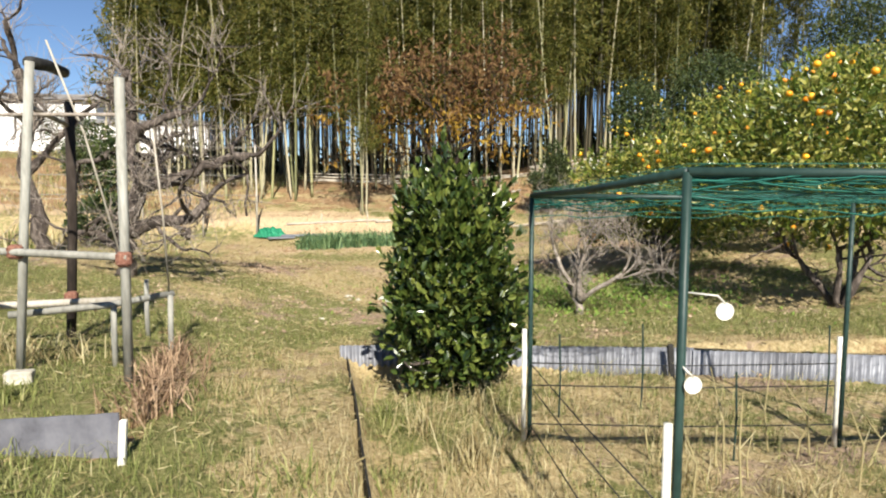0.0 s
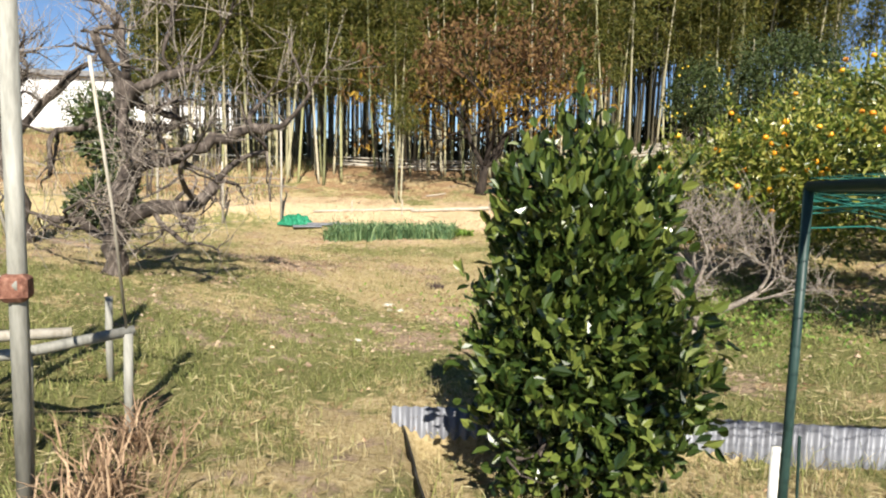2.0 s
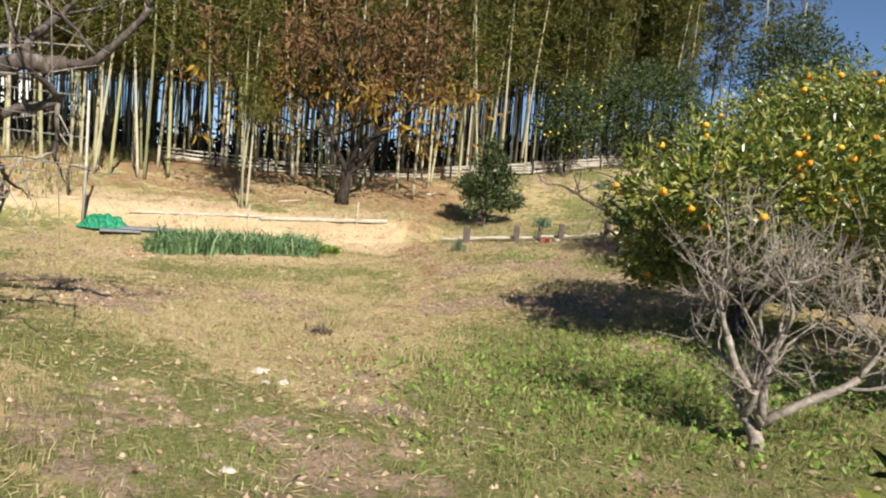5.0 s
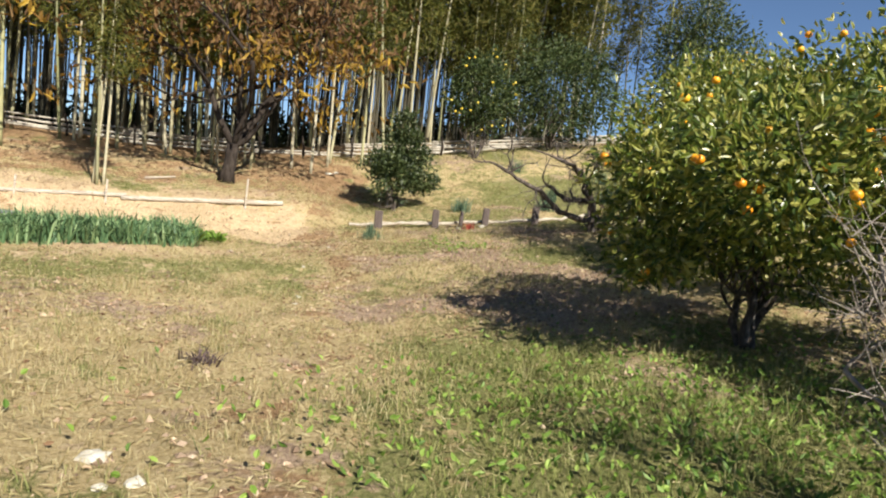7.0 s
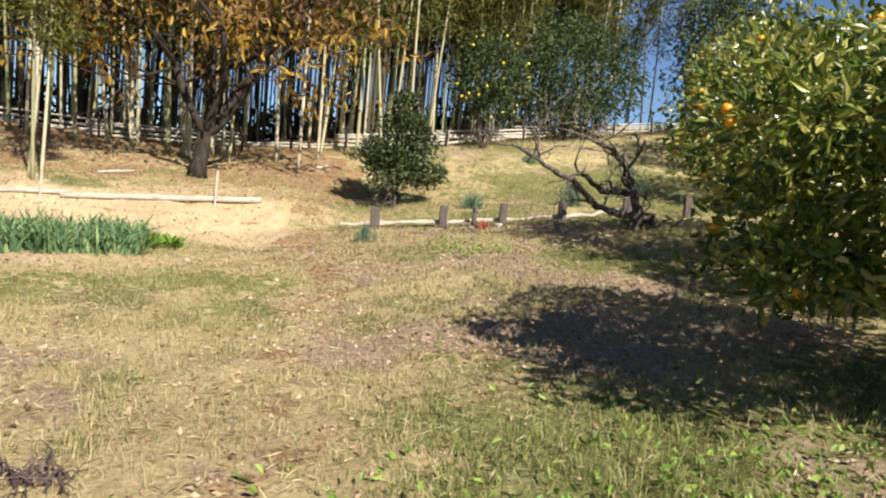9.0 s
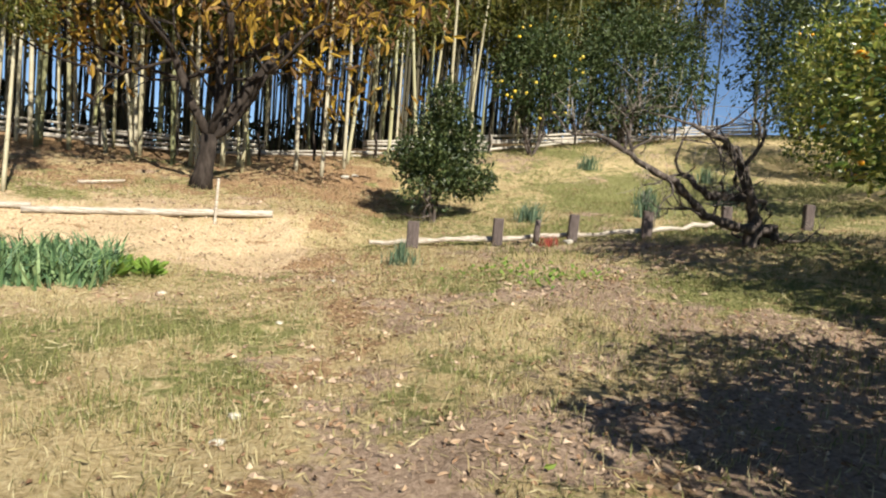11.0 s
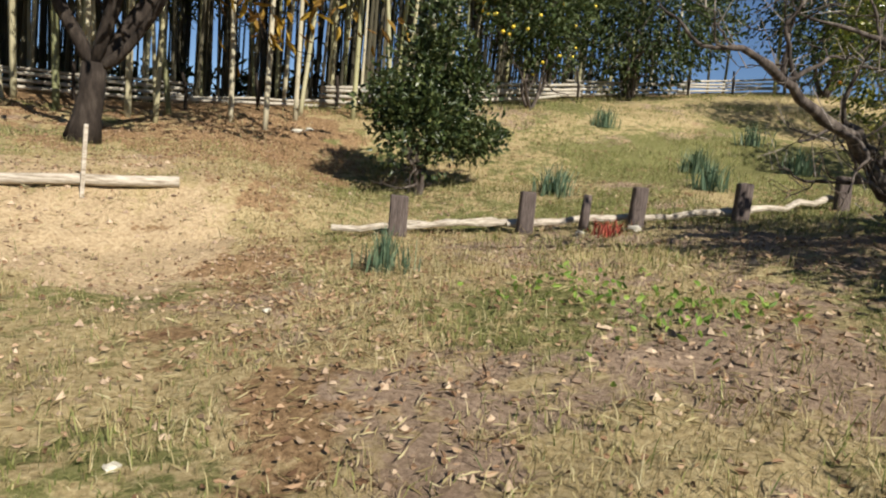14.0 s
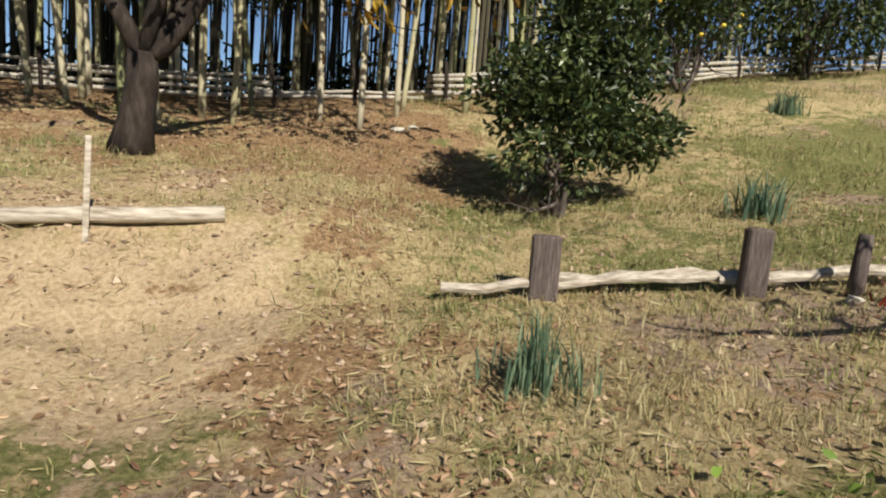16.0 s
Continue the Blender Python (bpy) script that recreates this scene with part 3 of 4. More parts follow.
def bare_tree(name, label, at, stems, seed, mat, twig=None, depth=3, **kw):
    r = np.random.default_rng(seed)
    ob = thing(name, label, "tree", (at[0], at[1], hz(*at) - 0.04))
    b, tips = Build(), []
    for p, d, length, rad in stems:
        grow(b, p, d, length, rad, depth, r, tips=tips, **kw)
    part("trunk", b, mat, ob, smooth=True)
    if twig:
        n, length, rad, up = twig
        t = Build()
        for i in range(n):
            q, w = tips[int(r.integers(len(tips)))]
            d = w * 0.4 + r.normal(size=3) * 0.5 + np.array([0, 0, up])
            d /= np.linalg.norm(d)
            L = length * r.uniform(0.4, 1.2)
            bend = r.normal(size=3) * 0.12
            t.tube([q, q + d * L * 0.5 + bend * L * 0.4, q + (d + bend) * L], [rad, rad * 0.7, rad * 0.3], 3)
        part("twig_crown", t, M_TWIG, ob)
    return ob, tips


def limb_tree(name, label, at, limbs, seed, mat, twig, depth=2, length=0.9, gnarl=0.5, rise=0.05):
    """A pruned fruit tree: main limbs given by their bends, side branches and twigs grown from them."""
    r = np.random.default_rng(seed)
    ob = thing(name, label, "tree", (at[0], at[1], hz(*at) - 0.05))
    tips = []
    for i, (pts, r0, r1) in enumerate(limbs):
        b = Build()
        pts = np.array(pts, float)
        s = np.linspace(0, len(pts) - 1, (len(pts) - 1) * 4 + 1)
        fine = np.stack([np.interp(s, np.arange(len(pts)), pts[:, k]) for k in range(3)], 1)
        fine[1:-1] += r.normal(size=(len(fine) - 2, 3)) * r0 * 0.22
        b.tube(fine, 1.3 * np.linspace(r0, r1, len(fine)) * (1 + 0.13 * r.normal(size=len(fine))), 9)
        for k in range(max(1, len(fine) // 3)):
            j = int(r.integers(len(fine) // 3 if i else len(fine) * 2 // 3, len(fine)))
            d = r.normal(size=3) + np.array([0, 0, 0.3])
            grow(b, fine[j], d, length * r.uniform(0.5, 1.1), r1 * 0.75, depth, r, gnarl, rise, 3, tips, 0.8, 0.62, 6)
        grow(b, fine[-1], fine[-1] - fine[-3], length, r1 * 0.8, depth, r, gnarl, rise, 3, tips, 0.7, 0.65, 6)
        part("trunk" if i == 0 else "limb", b, mat, ob, smooth=True)
    n, L0, rad, up = twig
    t = Build()
    for i in range(n):
        q, w = tips[int(r.integers(len(tips)))]
        d = w * 0.4 + r.normal(size=3) * 0.45 + np.array([0, 0, up])
        d /= np.linalg.norm(d)
        L = L0 * r.uniform(0.35, 1.2)
        bend = r.normal(size=3) * 0.15
        t.tube([q, q + d * L * 0.5 + bend * L * 0.4, q + (d + bend) * L], [rad, rad * 0.7, rad * 0.35], 3)
    part("twig_crown", t, M_TWIG, ob)
    return ob


old_tree = limb_tree("pruned_fruit_tree", "gnarled leafless fruit tree with thick twisted limbs", (-5.3, 10.9),
          [([(0, 0, 0), (0.05, 0, 0.55), (0.15, 0, 1.1), (0.3, 0.1, 1.6), (0.1, 0.1, 2.2), (0.25, 0, 2.6)], 0.13, 0.09),
           ([(0.1, 0, 0.75), (0.5, 0.1, 0.95), (1.1, 0.1, 0.98), (1.35, 0.2, 1.3)], 0.085, 0.06),
           ([(0.25, 0, 1.5), (0.8, 0.3, 1.65), (1.4, 0.5, 1.95), (2.0, 0.6, 2.1)], 0.085, 0.05),
           ([(0.15, 0, 2.25), (0.6, -0.2, 2.55), (1.1, -0.1, 2.75)], 0.07, 0.04),
           ([(0, 0, 0.45), (-0.35, -0.1, 0.75), (-0.7, -0.2, 0.8)], 0.06, 0.035)], 21, M_BARK, (800, 0.7, 0.006, 0.25))
ivy = Build()
ivy_at, ivy_way = crown_points(420, (-0.12, -0.05, 2.0), (0.28, 0.28, 0.5), np.random.default_rng(22), 0.3)
ivy.leaves(ivy_at, ivy_way + rng.normal(size=(420, 3)) * 0.5, 0.09, 0.03)
part("ivy", ivy, M_SHRUB, old_tree, "dark leafy climber on the trunk")
limb_tree("pruned_fruit_tree", "bare fruit tree trunk beside the weedy bank", (-7.4, 12.2),
          [([(0, 0, 0), (-0.1, 0, 0.8), (-0.3, 0, 1.6), (-0.1, 0.1, 2.6), (-0.3, 0, 3.4)], 0.12, 0.07),
           ([(-0.25, 0, 1.5), (0.3, 0.2, 2.2), (0.8, 0.3, 2.7)], 0.06, 0.035)], 23, M_BARK, (500, 0.7, 0.006, 0.7))
limb_tree("pruned_fruit_tree", "low crooked bare fruit tree above the timber posts", (7.5, 20.45),
          [([(0, 0, 0), (0.1, 0, 0.35), (-0.05, 0, 0.75), (-0.25, 0, 1.2)], 0.08, 0.05),
           ([(0.05, 0, 0.3), (-0.4, -0.1, 0.34), (-0.9, -0.1, 0.45), (-1.5, -0.1, 0.85), (-2.1, -0.1, 1.1), (-2.6, -0.1, 1.3)], 0.06, 0.028),
           ([(-0.05, 0, 0.75), (-0.6, 0.2, 0.75), (-1.1, 0.2, 1.0)], 0.05, 0.03),
           ([(0.05, 0, 0.3), (0.45, 0, 0.35), (0.5, 0, 0.1)], 0.06, 0.045),
           ([(-0.2, 0, 1.1), (-0.7, -0.1, 1.5), (-1.3, -0.1, 1.65)], 0.045, 0.025)], 25, M_BARK, (260, 0.45, 0.005, 0.5), 2, 0.6)
bare_tree("leafless_shrub", "leafless grey many-branched shrub in long grass", (2.2, 9.9), [((0, 0, 0), (0.1, 0, 1), 0.35, 0.075), ((0.03, 0, 0.25), (-0.75, 0.1, 0.75), 0.8, 0.042), ((0.03, 0, 0.25), (0.6, -0.2, 0.85), 0.8, 0.042), ((0.03, 0, 0.28), (0.05, 0.5, 1), 0.75, 0.035), ((0.03, 0, 0.28), (-0.2, -0.5, 1), 0.75, 0.035)], 27, M_TWIG, (900, 0.3, 0.0035, 0.25), 4, gnarl=0.4, rise=0.2, split=3, spread=0.55, shrink=0.7)


def autumn_tree():
    r = np.random.default_rng(31)
    at = (0.1, 27.2)
    ob = thing("chestnut_tree", "forked dark-barked tree with yellow and brown leaves", "tree", (*at, hz(*at) - 0.05))
    b, tips = Build(), []
    b.tube([(0, 0, 0), (0.05, 0, 0.35), (0.1, 0, 0.7), (0.12, 0, 1.1)], [0.26, 0.19, 0.17, 0.16], 10)
    for d, L, rad in (((-0.5, 0, 1), 2.6, 0.11), ((0.55, 0.1, 1), 2.8, 0.12), ((0.1, -0.3, 1), 2.6, 0.09), ((0.2, 0.5, 1), 2.6, 0.09), ((0.9, -0.2, 0.7), 1.8, 0.07)):
        grow(b, (0.12, 0, 1.0), d, L, rad, 4, r, 0.28, 0.1, 3, tips, 0.62, 0.74)
    part("trunk", b, M_DARKBARK, ob, smooth=True)
    at_tip = np.array([q for q, w in tips])
    for name, n, mat, lo, hi in (("yellow_foliage", 950, M_AUTUMN, 1.8, 4.2), ("brown_foliage", 2500, M_RUST, 3.6, 11)):
        ok = at_tip[(at_tip[:, 2] > lo) & (at_tip[:, 2] < hi)]
        ok = ok[r.random(len(ok)) < 0.3]
        p = ok[r.integers(0, len(ok), n)] + r.normal(size=(n, 3)) * np.array([0.34, 0.34, 0.24])
        c = Build()
        c.leaves(p, r.normal(size=(n, 3)) * 0.5 + np.array([0, 0, -0.5]), 0.27, 0.042)
        part(name, c, mat, ob)


autumn_tree()


# ---- bamboo ----
def bamboo_meshes(seed):
    r = np.random.default_rng(seed)
    H = r.uniform(11, 14)
    k = 30
    s = np.linspace(0, 1, k)
    bend = np.array([r.normal() * 0.5, r.normal() * 0.3])
    pts = np.stack([bend[0] * s ** 2.2, bend[1] * s ** 2.2, H * s], 1)
    rad = 0.058 * (1 - 0.85 * s)
    c = Build()
    c.tube(pts, rad, 7)
    for i in range(1, k - 4):
        c.tube([pts[i] - (0, 0, 0.012), pts[i], pts[i] + (0, 0, 0.012)], [rad[i] * 0.98, rad[i] * 1.16, rad[i] * 0.98], 7)
    base, way = [], []
    for i in range(9, k):
        for j in range(3):
            a = r.uniform(0, 2 * math.pi)
            L = r.uniform(0.7, 1.6) * (1.15 - 0.5 * s[i])
            d = np.array([math.cos(a), math.sin(a), 0.45])
            tip = pts[i] + d * L * 0.7 + np.array([0, 0, -0.1 * L])
            m = 26
            u = r.uniform(0.3, 1.15, m)[:, None]
            base.append(pts[i] + (tip - pts[i]) * u + r.normal(size=(m, 3)) * 0.16 * L)
            way.append(d * 0.5 + r.normal(size=(m, 3)) * 0.5 + np.array([0, 0, -0.55]))
    f = Build()
    f.leaves(np.concatenate(base), np.concatenate(way), 0.27, 0.026)
    return c.mesh("culm", M_CULM, True), f.mesh("foliage", M_BLEAF)


KINDS = []
for s in range(6):
    ob = thing("bamboo", "tall pale bamboo stem with feathery foliage", "bamboo", (0, 0, 0), "front row of the bamboo grove")
    for n, me in zip(("culm", "foliage"), bamboo_meshes(40 + s)):
        part(n, me, None, ob)
    KINDS.append(ob)


BAMBOO_FRONT = (-2.85, 24.95)


def grove():
    r = np.random.default_rng(51)
    spots = []
    tries = 0
    while len(spots) < 145 and tries < 6000:
        tries += 1
        x = r.uniform(-15.5, 21)
        y = 29.3 + abs(r.normal()) * 4.5 + 0.02 * x * x * (x < 0) * 0.3 + (2.0 if x > 7 else 0)
        if x < -5:
            y -= 1.5
        if any((x - a) ** 2 + (y - b) ** 2 < 0.12 for a, b in spots) or (7 < x < 19 and y < 33.2) or (x - 0.1) ** 2 + (y - 27.2) ** 2 < 2.5:
            continue
        spots.append((x, y))
    for i, (x, y) in enumerate(spots):
        m = pose(x, y, hz(x, y) - 0.05, r.normal() * 2.5, r.normal() * 3.0, r.uniform(0, 360)) @ Matrix.Scale(r.uniform(0.8, 1.1), 4)
        k = KINDS[i % 6]
        if i < 6:
            k.matrix_basis = m
        else:
            c = copy_thing(k, m)
            c.matrix_basis = m
    # slender stems leaning together in front of the grove
    for i, (dx, tilt) in enumerate(((0, 1.5), (0.12, -4.0), (-0.1, 5.0))):
        x, y = BAMBOO_FRONT[0] + dx, BAMBOO_FRONT[1] + 0.1 * i
        m = pose(x, y, hz(x, y) - 0.05, 0, -tilt, 70 * i) @ Matrix.Scale(0.62, 4)
        copy_thing(KINDS[i + 1], m).matrix_basis = m
    # rear stems take the dark copy, which stands for shade under the canopy
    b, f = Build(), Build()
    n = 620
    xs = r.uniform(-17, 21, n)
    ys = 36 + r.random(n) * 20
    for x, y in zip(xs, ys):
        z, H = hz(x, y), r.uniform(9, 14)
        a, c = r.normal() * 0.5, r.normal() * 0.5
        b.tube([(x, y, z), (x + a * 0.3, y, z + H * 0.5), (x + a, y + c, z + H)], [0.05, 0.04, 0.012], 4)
    stuff("bamboo_thicket", b, M_CULM_SHADE, "bamboo stems deep in the grove, with shade put into their colour", "bamboo")
    m = 115000
    i = r.integers(0, n, m)
    p = np.stack([xs[i], ys[i], 0 * xs[i]], 1) + r.normal(size=(m, 3)) * np.array([1.1, 1.1, 0])
    p[:, 2] = height(p[:, 0], p[:, 1]) + 5.4 + r.random(m) ** 0.8 * 8.5
    f.leaves(p, r.normal(size=(m, 3)) * 0.6 + np.array([0, 0, -0.4]), 0.42, 0.06)
    stuff("bamboo_canopy", f, M_BLEAF, "dense feathery canopy of the bamboo grove", "bamboo")
    # dark leaves added as a backdrop, so less bright sky shows between stems
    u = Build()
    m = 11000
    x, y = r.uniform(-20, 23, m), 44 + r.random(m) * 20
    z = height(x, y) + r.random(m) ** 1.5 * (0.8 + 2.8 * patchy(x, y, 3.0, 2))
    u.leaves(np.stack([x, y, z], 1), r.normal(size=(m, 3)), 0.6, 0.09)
    stuff("grove_undergrowth", u, M_FARTREE, "dark leaves added as a backdrop deep inside the grove", "undergrowth")


grove()


# ---- fences, posts and logs ----
def bent(a, c, k, r, wobble):
    s = np.linspace(0, 1, k)[:, None]
    p = np.asarray(a) * (1 - s) + np.asarray(c) * s
    p[1:-1] += r.normal(size=(k - 2, 3)) * wobble
    return p


def pole_fence():
    r = np.random.default_rng(61)
    ob = thing("bamboo_pole_fence", "low fence of stacked weathered bamboo poles", "fence")
    line = [(-6.5, 33.6), (-2.6, 33.0), (1.5, 32.6), (4.7, 32.0), (8.1, 31.6), (11.5, 32.3), (16.0, 32.9), (20.5, 33.4)]
    for (x0, y0), (x1, y1) in zip(line, line[1:]):
        k = 4 if x0 >= 4.7 or x0 < -2 else 2
        for i in range(k):
            z = 0.12 + i * 0.12
            e = r.uniform(-0.05, 0.05, 2)
            b = Build()
            b.tube(bent((x0 - 0.25, y0, hz(x0, y0) + z + e[0]), (x1 + 0.25, y1, hz(x1, y1) + z + e[1]), 7, r, 0.012), r.uniform(0.03, 0.045), 7)
            part("pole", b, M_POLE, ob, smooth=True)
        for u in (0.03, 0.5):
            x, y = x0 + (x1 - x0) * u, y0 + (y1 - y0) * u - 0.08
            b = Build()
            b.tube([(x, y, hz(x, y) - 0.1), (x + r.normal() * 0.03, y, hz(x, y) + 0.35), (x + r.normal() * 0.05, y, hz(x, y) + 0.75)], [0.04, 0.038, 0.034], 7)
            part("post", b, M_DARKBARK, ob, smooth=True)


pole_fence()


def timber_posts():
    r = np.random.default_rng(67)
    for x, y, h, w in ((3.42, 23.4, 0.42, 0.2), (4.74, 22.98, 0.46, 0.17), (5.88, 22.55, 0.46, 0.16), (7.12, 22.25, 0.46, 0.17), (8.75, 22.2, 0.42, 0.17), (9.6, 21.3, 0.42, 0.16)):
        ob = thing("timber_post", "short dark weathered timber post set in the slope", "post", (x, y, hz(x, y) - 0.08), "posts of the log edging")
        b = Build()
        b.box((0, 0, 0), (w, 0.11, h + 0.08), -0.32, 0.012, 0.98, (r.normal() * 0.03, r.normal() * 0.03))
        part("post_body", b, M_SLEEPER, ob)
    ob = thing("round_stake", "short round brown stake beside the log edging", "stake", (5.3, 22.7, hz(5.3, 22.7) - 0.05))
    b = Build()
    b.tube([(0, 0, 0), (0.01, 0, 0.25), (0.02, 0, 0.46)], [0.055, 0.052, 0.045], 9)
    part("stake_body", b, M_SLEEPER, ob, smooth=True)
    for (a, c, rad) in (((2.72, 23.5), (4.9, 23.15), 0.045), ((3.5, 23.53), (4.8, 23.18), 0.04), ((4.6, 23.14), (6.1, 22.68), 0.05), ((5.9, 22.72), (7.3, 22.38), 0.045), ((7.0, 22.42), (8.9, 22.34), 0.045)):
        ob = thing("split_log", "bleached split log laid behind the timber posts", "log", (a[0], a[1], hz(*a)), "logs of the edging")
        b = Build()
        d = (c[0] - a[0], c[1] - a[1], hz(*c) - hz(*a))
        p = bent((0, 0, 0.1), (d[0], d[1], d[2] + 0.12), 9, r, 0.014)
        b.tube(p, 0.8 * rad * (1 + 0.15 * r.normal(size=9)), 8)
        part("log_body", b, M_LOG, ob)


timber_posts()


def long_logs():
    r = np.random.default_rng(71)
    for x0, x1, rad in ((-5.6, -2.2, 0.05), (-2.3, 1.27, 0.062)):
        y0, y1 = 24.35 + 0.04 * x0, 24.45 + 0.04 * x1
        ob = thing("edging_log", "long pale debarked log edging the sandy bank", "log", (x0, y0, hz(x0, y0)), "logs along the bank")
        b = Build()
        b.tube(bent((0, 0, rad), (x1 - x0, y1 - y0, hz(x1, y1) - hz(x0, y0) + rad), 12, r, 0.006), np.linspace(rad * 0.85, rad, 12), 10)
        part("log_body", b, M_LOG, ob, smooth=True)
    for x, y, h in ((0.36, 24.32, 0.72), (-2.6, 24.15, 0.5), (-4.3, 24.15, 0.4)):
        ob = thing("white_stake", "thin pale stake holding the log", "stake", (x, y, hz(x, y) - 0.1), "stakes along the bank")
        b = Build()
        b.box((0, 0, 0), (0.042, 0.03, h + 0.1), 0.2, 0.005, 0.95, (0.03, 0))
        part("stake_body", b, M_LOG, ob)
    ob = thing("fallen_branch", "short fallen branch on the leaf litter", "branch", (-1.9, 26.2, hz(-1.9, 26.2)))
    b = Build()
    b.tube([(0, 0, 0.03), (0.35, 0.2, 0.07), (0.7, 0.45, 0.12)], [0.03, 0.026, 0.02], 6)
    part("branch_body", b, M_LOG, ob)


long_logs()


def trellis():
    ob = thing("wire_trellis", "wire trellis on thin weathered posts", "trellis")
    posts = [(-6.5, 23.4, 3.35), (-10.5, 23.2, 3.3), (-8.4, 23.3, 2.0)]
    for x, y, h in posts:
        z = hz(x, y)
        b = Build()
        b.tube([(x, y, z - 0.1), (x + 0.03, y, z + h * 0.5), (x + 0.02, y, z + h)], [0.04, 0.036, 0.032], 7)
        part("post", b, M_POLE, ob, smooth=True)
    for h in (1.5, 2.2, 3.2):
        b = Build()
        b.tube([(-14, 23.1, hz(-10.5, 23.2) + h), (-10.5, 23.2, hz(-10.5, 23.2) + h), (-6.5, 23.4, hz(-6.5, 23.4) + h)], 0.012, 4)
        part("wire", b, M_GALV, ob)
    r = np.random.default_rng(73)
    for i in range(9):
        x, y = r.uniform(-12, -5.8), r.uniform(23.8, 26.5)
        ob = thing("wooden_stake", "weathered wooden stake near the bamboo edge", "stake", (x, y, hz(x, y) - 0.05), "stakes at the grove's edge")
        b = Build()
        h = r.uniform(0.5, 1.2)
        b.tube([(0, 0, 0), (r.normal() * 0.03, 0, h * 0.5), (r.normal() * 0.06, 0, h)], [0.045, 0.042, 0.036], 7)
        part("stake_body", b, M_BARK, ob, smooth=True)


trellis()


# ---- vegetable rows, net bundle ----
def rows_of_leaves():
    r = np.random.default_rng(81)
    b = Build()
    n = 3200
    x = r.uniform(-4.4, -0.8, n)
    y = 22.2 + 0.12 * (x + 2.5) + r.choice([-1.3, -0.75, -0.25, 0.25], n) + r.normal(size=n) * 0.12 - 0.25 * np.clip(-x - 2, 0, 2)
    b.blades(np.stack([x, y, height(x, y)], 1), 0.22 + 0.36 * patchy(x, y, 0.4, 2), 0.036, 1.0)
    stuff("leek_bed", b, M_LEEK, "row of bushy blue-green leeks in sandy soil", "leeks")
    for cx, cy in ((-0.4, 22.1), (0.25, 22.0), (-0.1, 21.7), (-0.8, 21.7), (-1.4, 22.7), (-1.0, 22.9), (-0.6, 22.5), (-1.7, 22.0), (-2.1, 21.8), (-2.6, 22.6), (-3.2, 22.5), (-0.2, 22.6), (-0.7, 22.8), (-1.2, 22.3), (-1.9, 22.7), (-2.3, 22.3), (0.0, 22.3), (-3.6, 22.4), (-2.9, 22.1)):
        cx -= 0.65
        ob = thing("leafy_vegetable", "low bright green leafy vegetable plant", "vegetable", (cx, cy, hz(cx, cy)), "vegetables by the leek bed")
        v = Build()
        m = 40
        a = r.uniform(0, 2 * math.pi, m)
        w = np.stack([np.cos(a), np.sin(a), r.uniform(0.2, 1.2, m)], 1)
        v.leaves(w * 0.03, w, 0.22, 0.042)
        part("leaves", v, M_VEG, ob)
    # green bundle and grey sheets
    ob = thing("net_bundle", "crumpled green netting heaped on the ground", "netting", (-6.0, 23.3, hz(-6.0, 23.3)))
    bm = bmesh.new()
    bmesh.ops.create_icosphere(bm, subdivisions=4, radius=1)
    for v in bm.verts:
        c = v.co
        f = 1 + 0.16 * math.sin(7 * c.x + 3 * c.y) * math.sin(6 * c.y - 4 * c.z) + 0.07 * math.sin(19 * c.x + 11 * c.z)
        v.co = Vector((c.x * 0.5 * f, c.y * 0.35 * f, max(0, c.z * 0.33 * f)))
    me = bpy.data.meshes.new("netting")
    bm.to_mesh(me)
    bm.free()
    me.materials.append(M_TARP)
    part("netting", me, None, ob)
    for dx, dy, a in ((0.9, -0.05, 0.1), (1.5, 0.1, -0.25), (0.5, -0.35, 0.3)):
        x, y = -6.0 + dx, 23.2 + dy
        ob = thing("flat_sheet", "grey weathered sheet lying on the ground", "sheet", (x, y, hz(x, y) + 0.02), "sheets beside the netting")
        b = Build()
        b.box((0, 0, 0), (0.9, 0.4, 0.05), a, 0.008)
        part("sheet_body", b, M_SHEET, ob)


rows_of_leaves()


# ---- left frame of pipes ----
def pipe(points, rad, mat, parent, name="pipe", sides=10, label=""):
    b = Build()
    b.tube(points, rad, sides)
    return part(name, b, mat, parent, label, True)


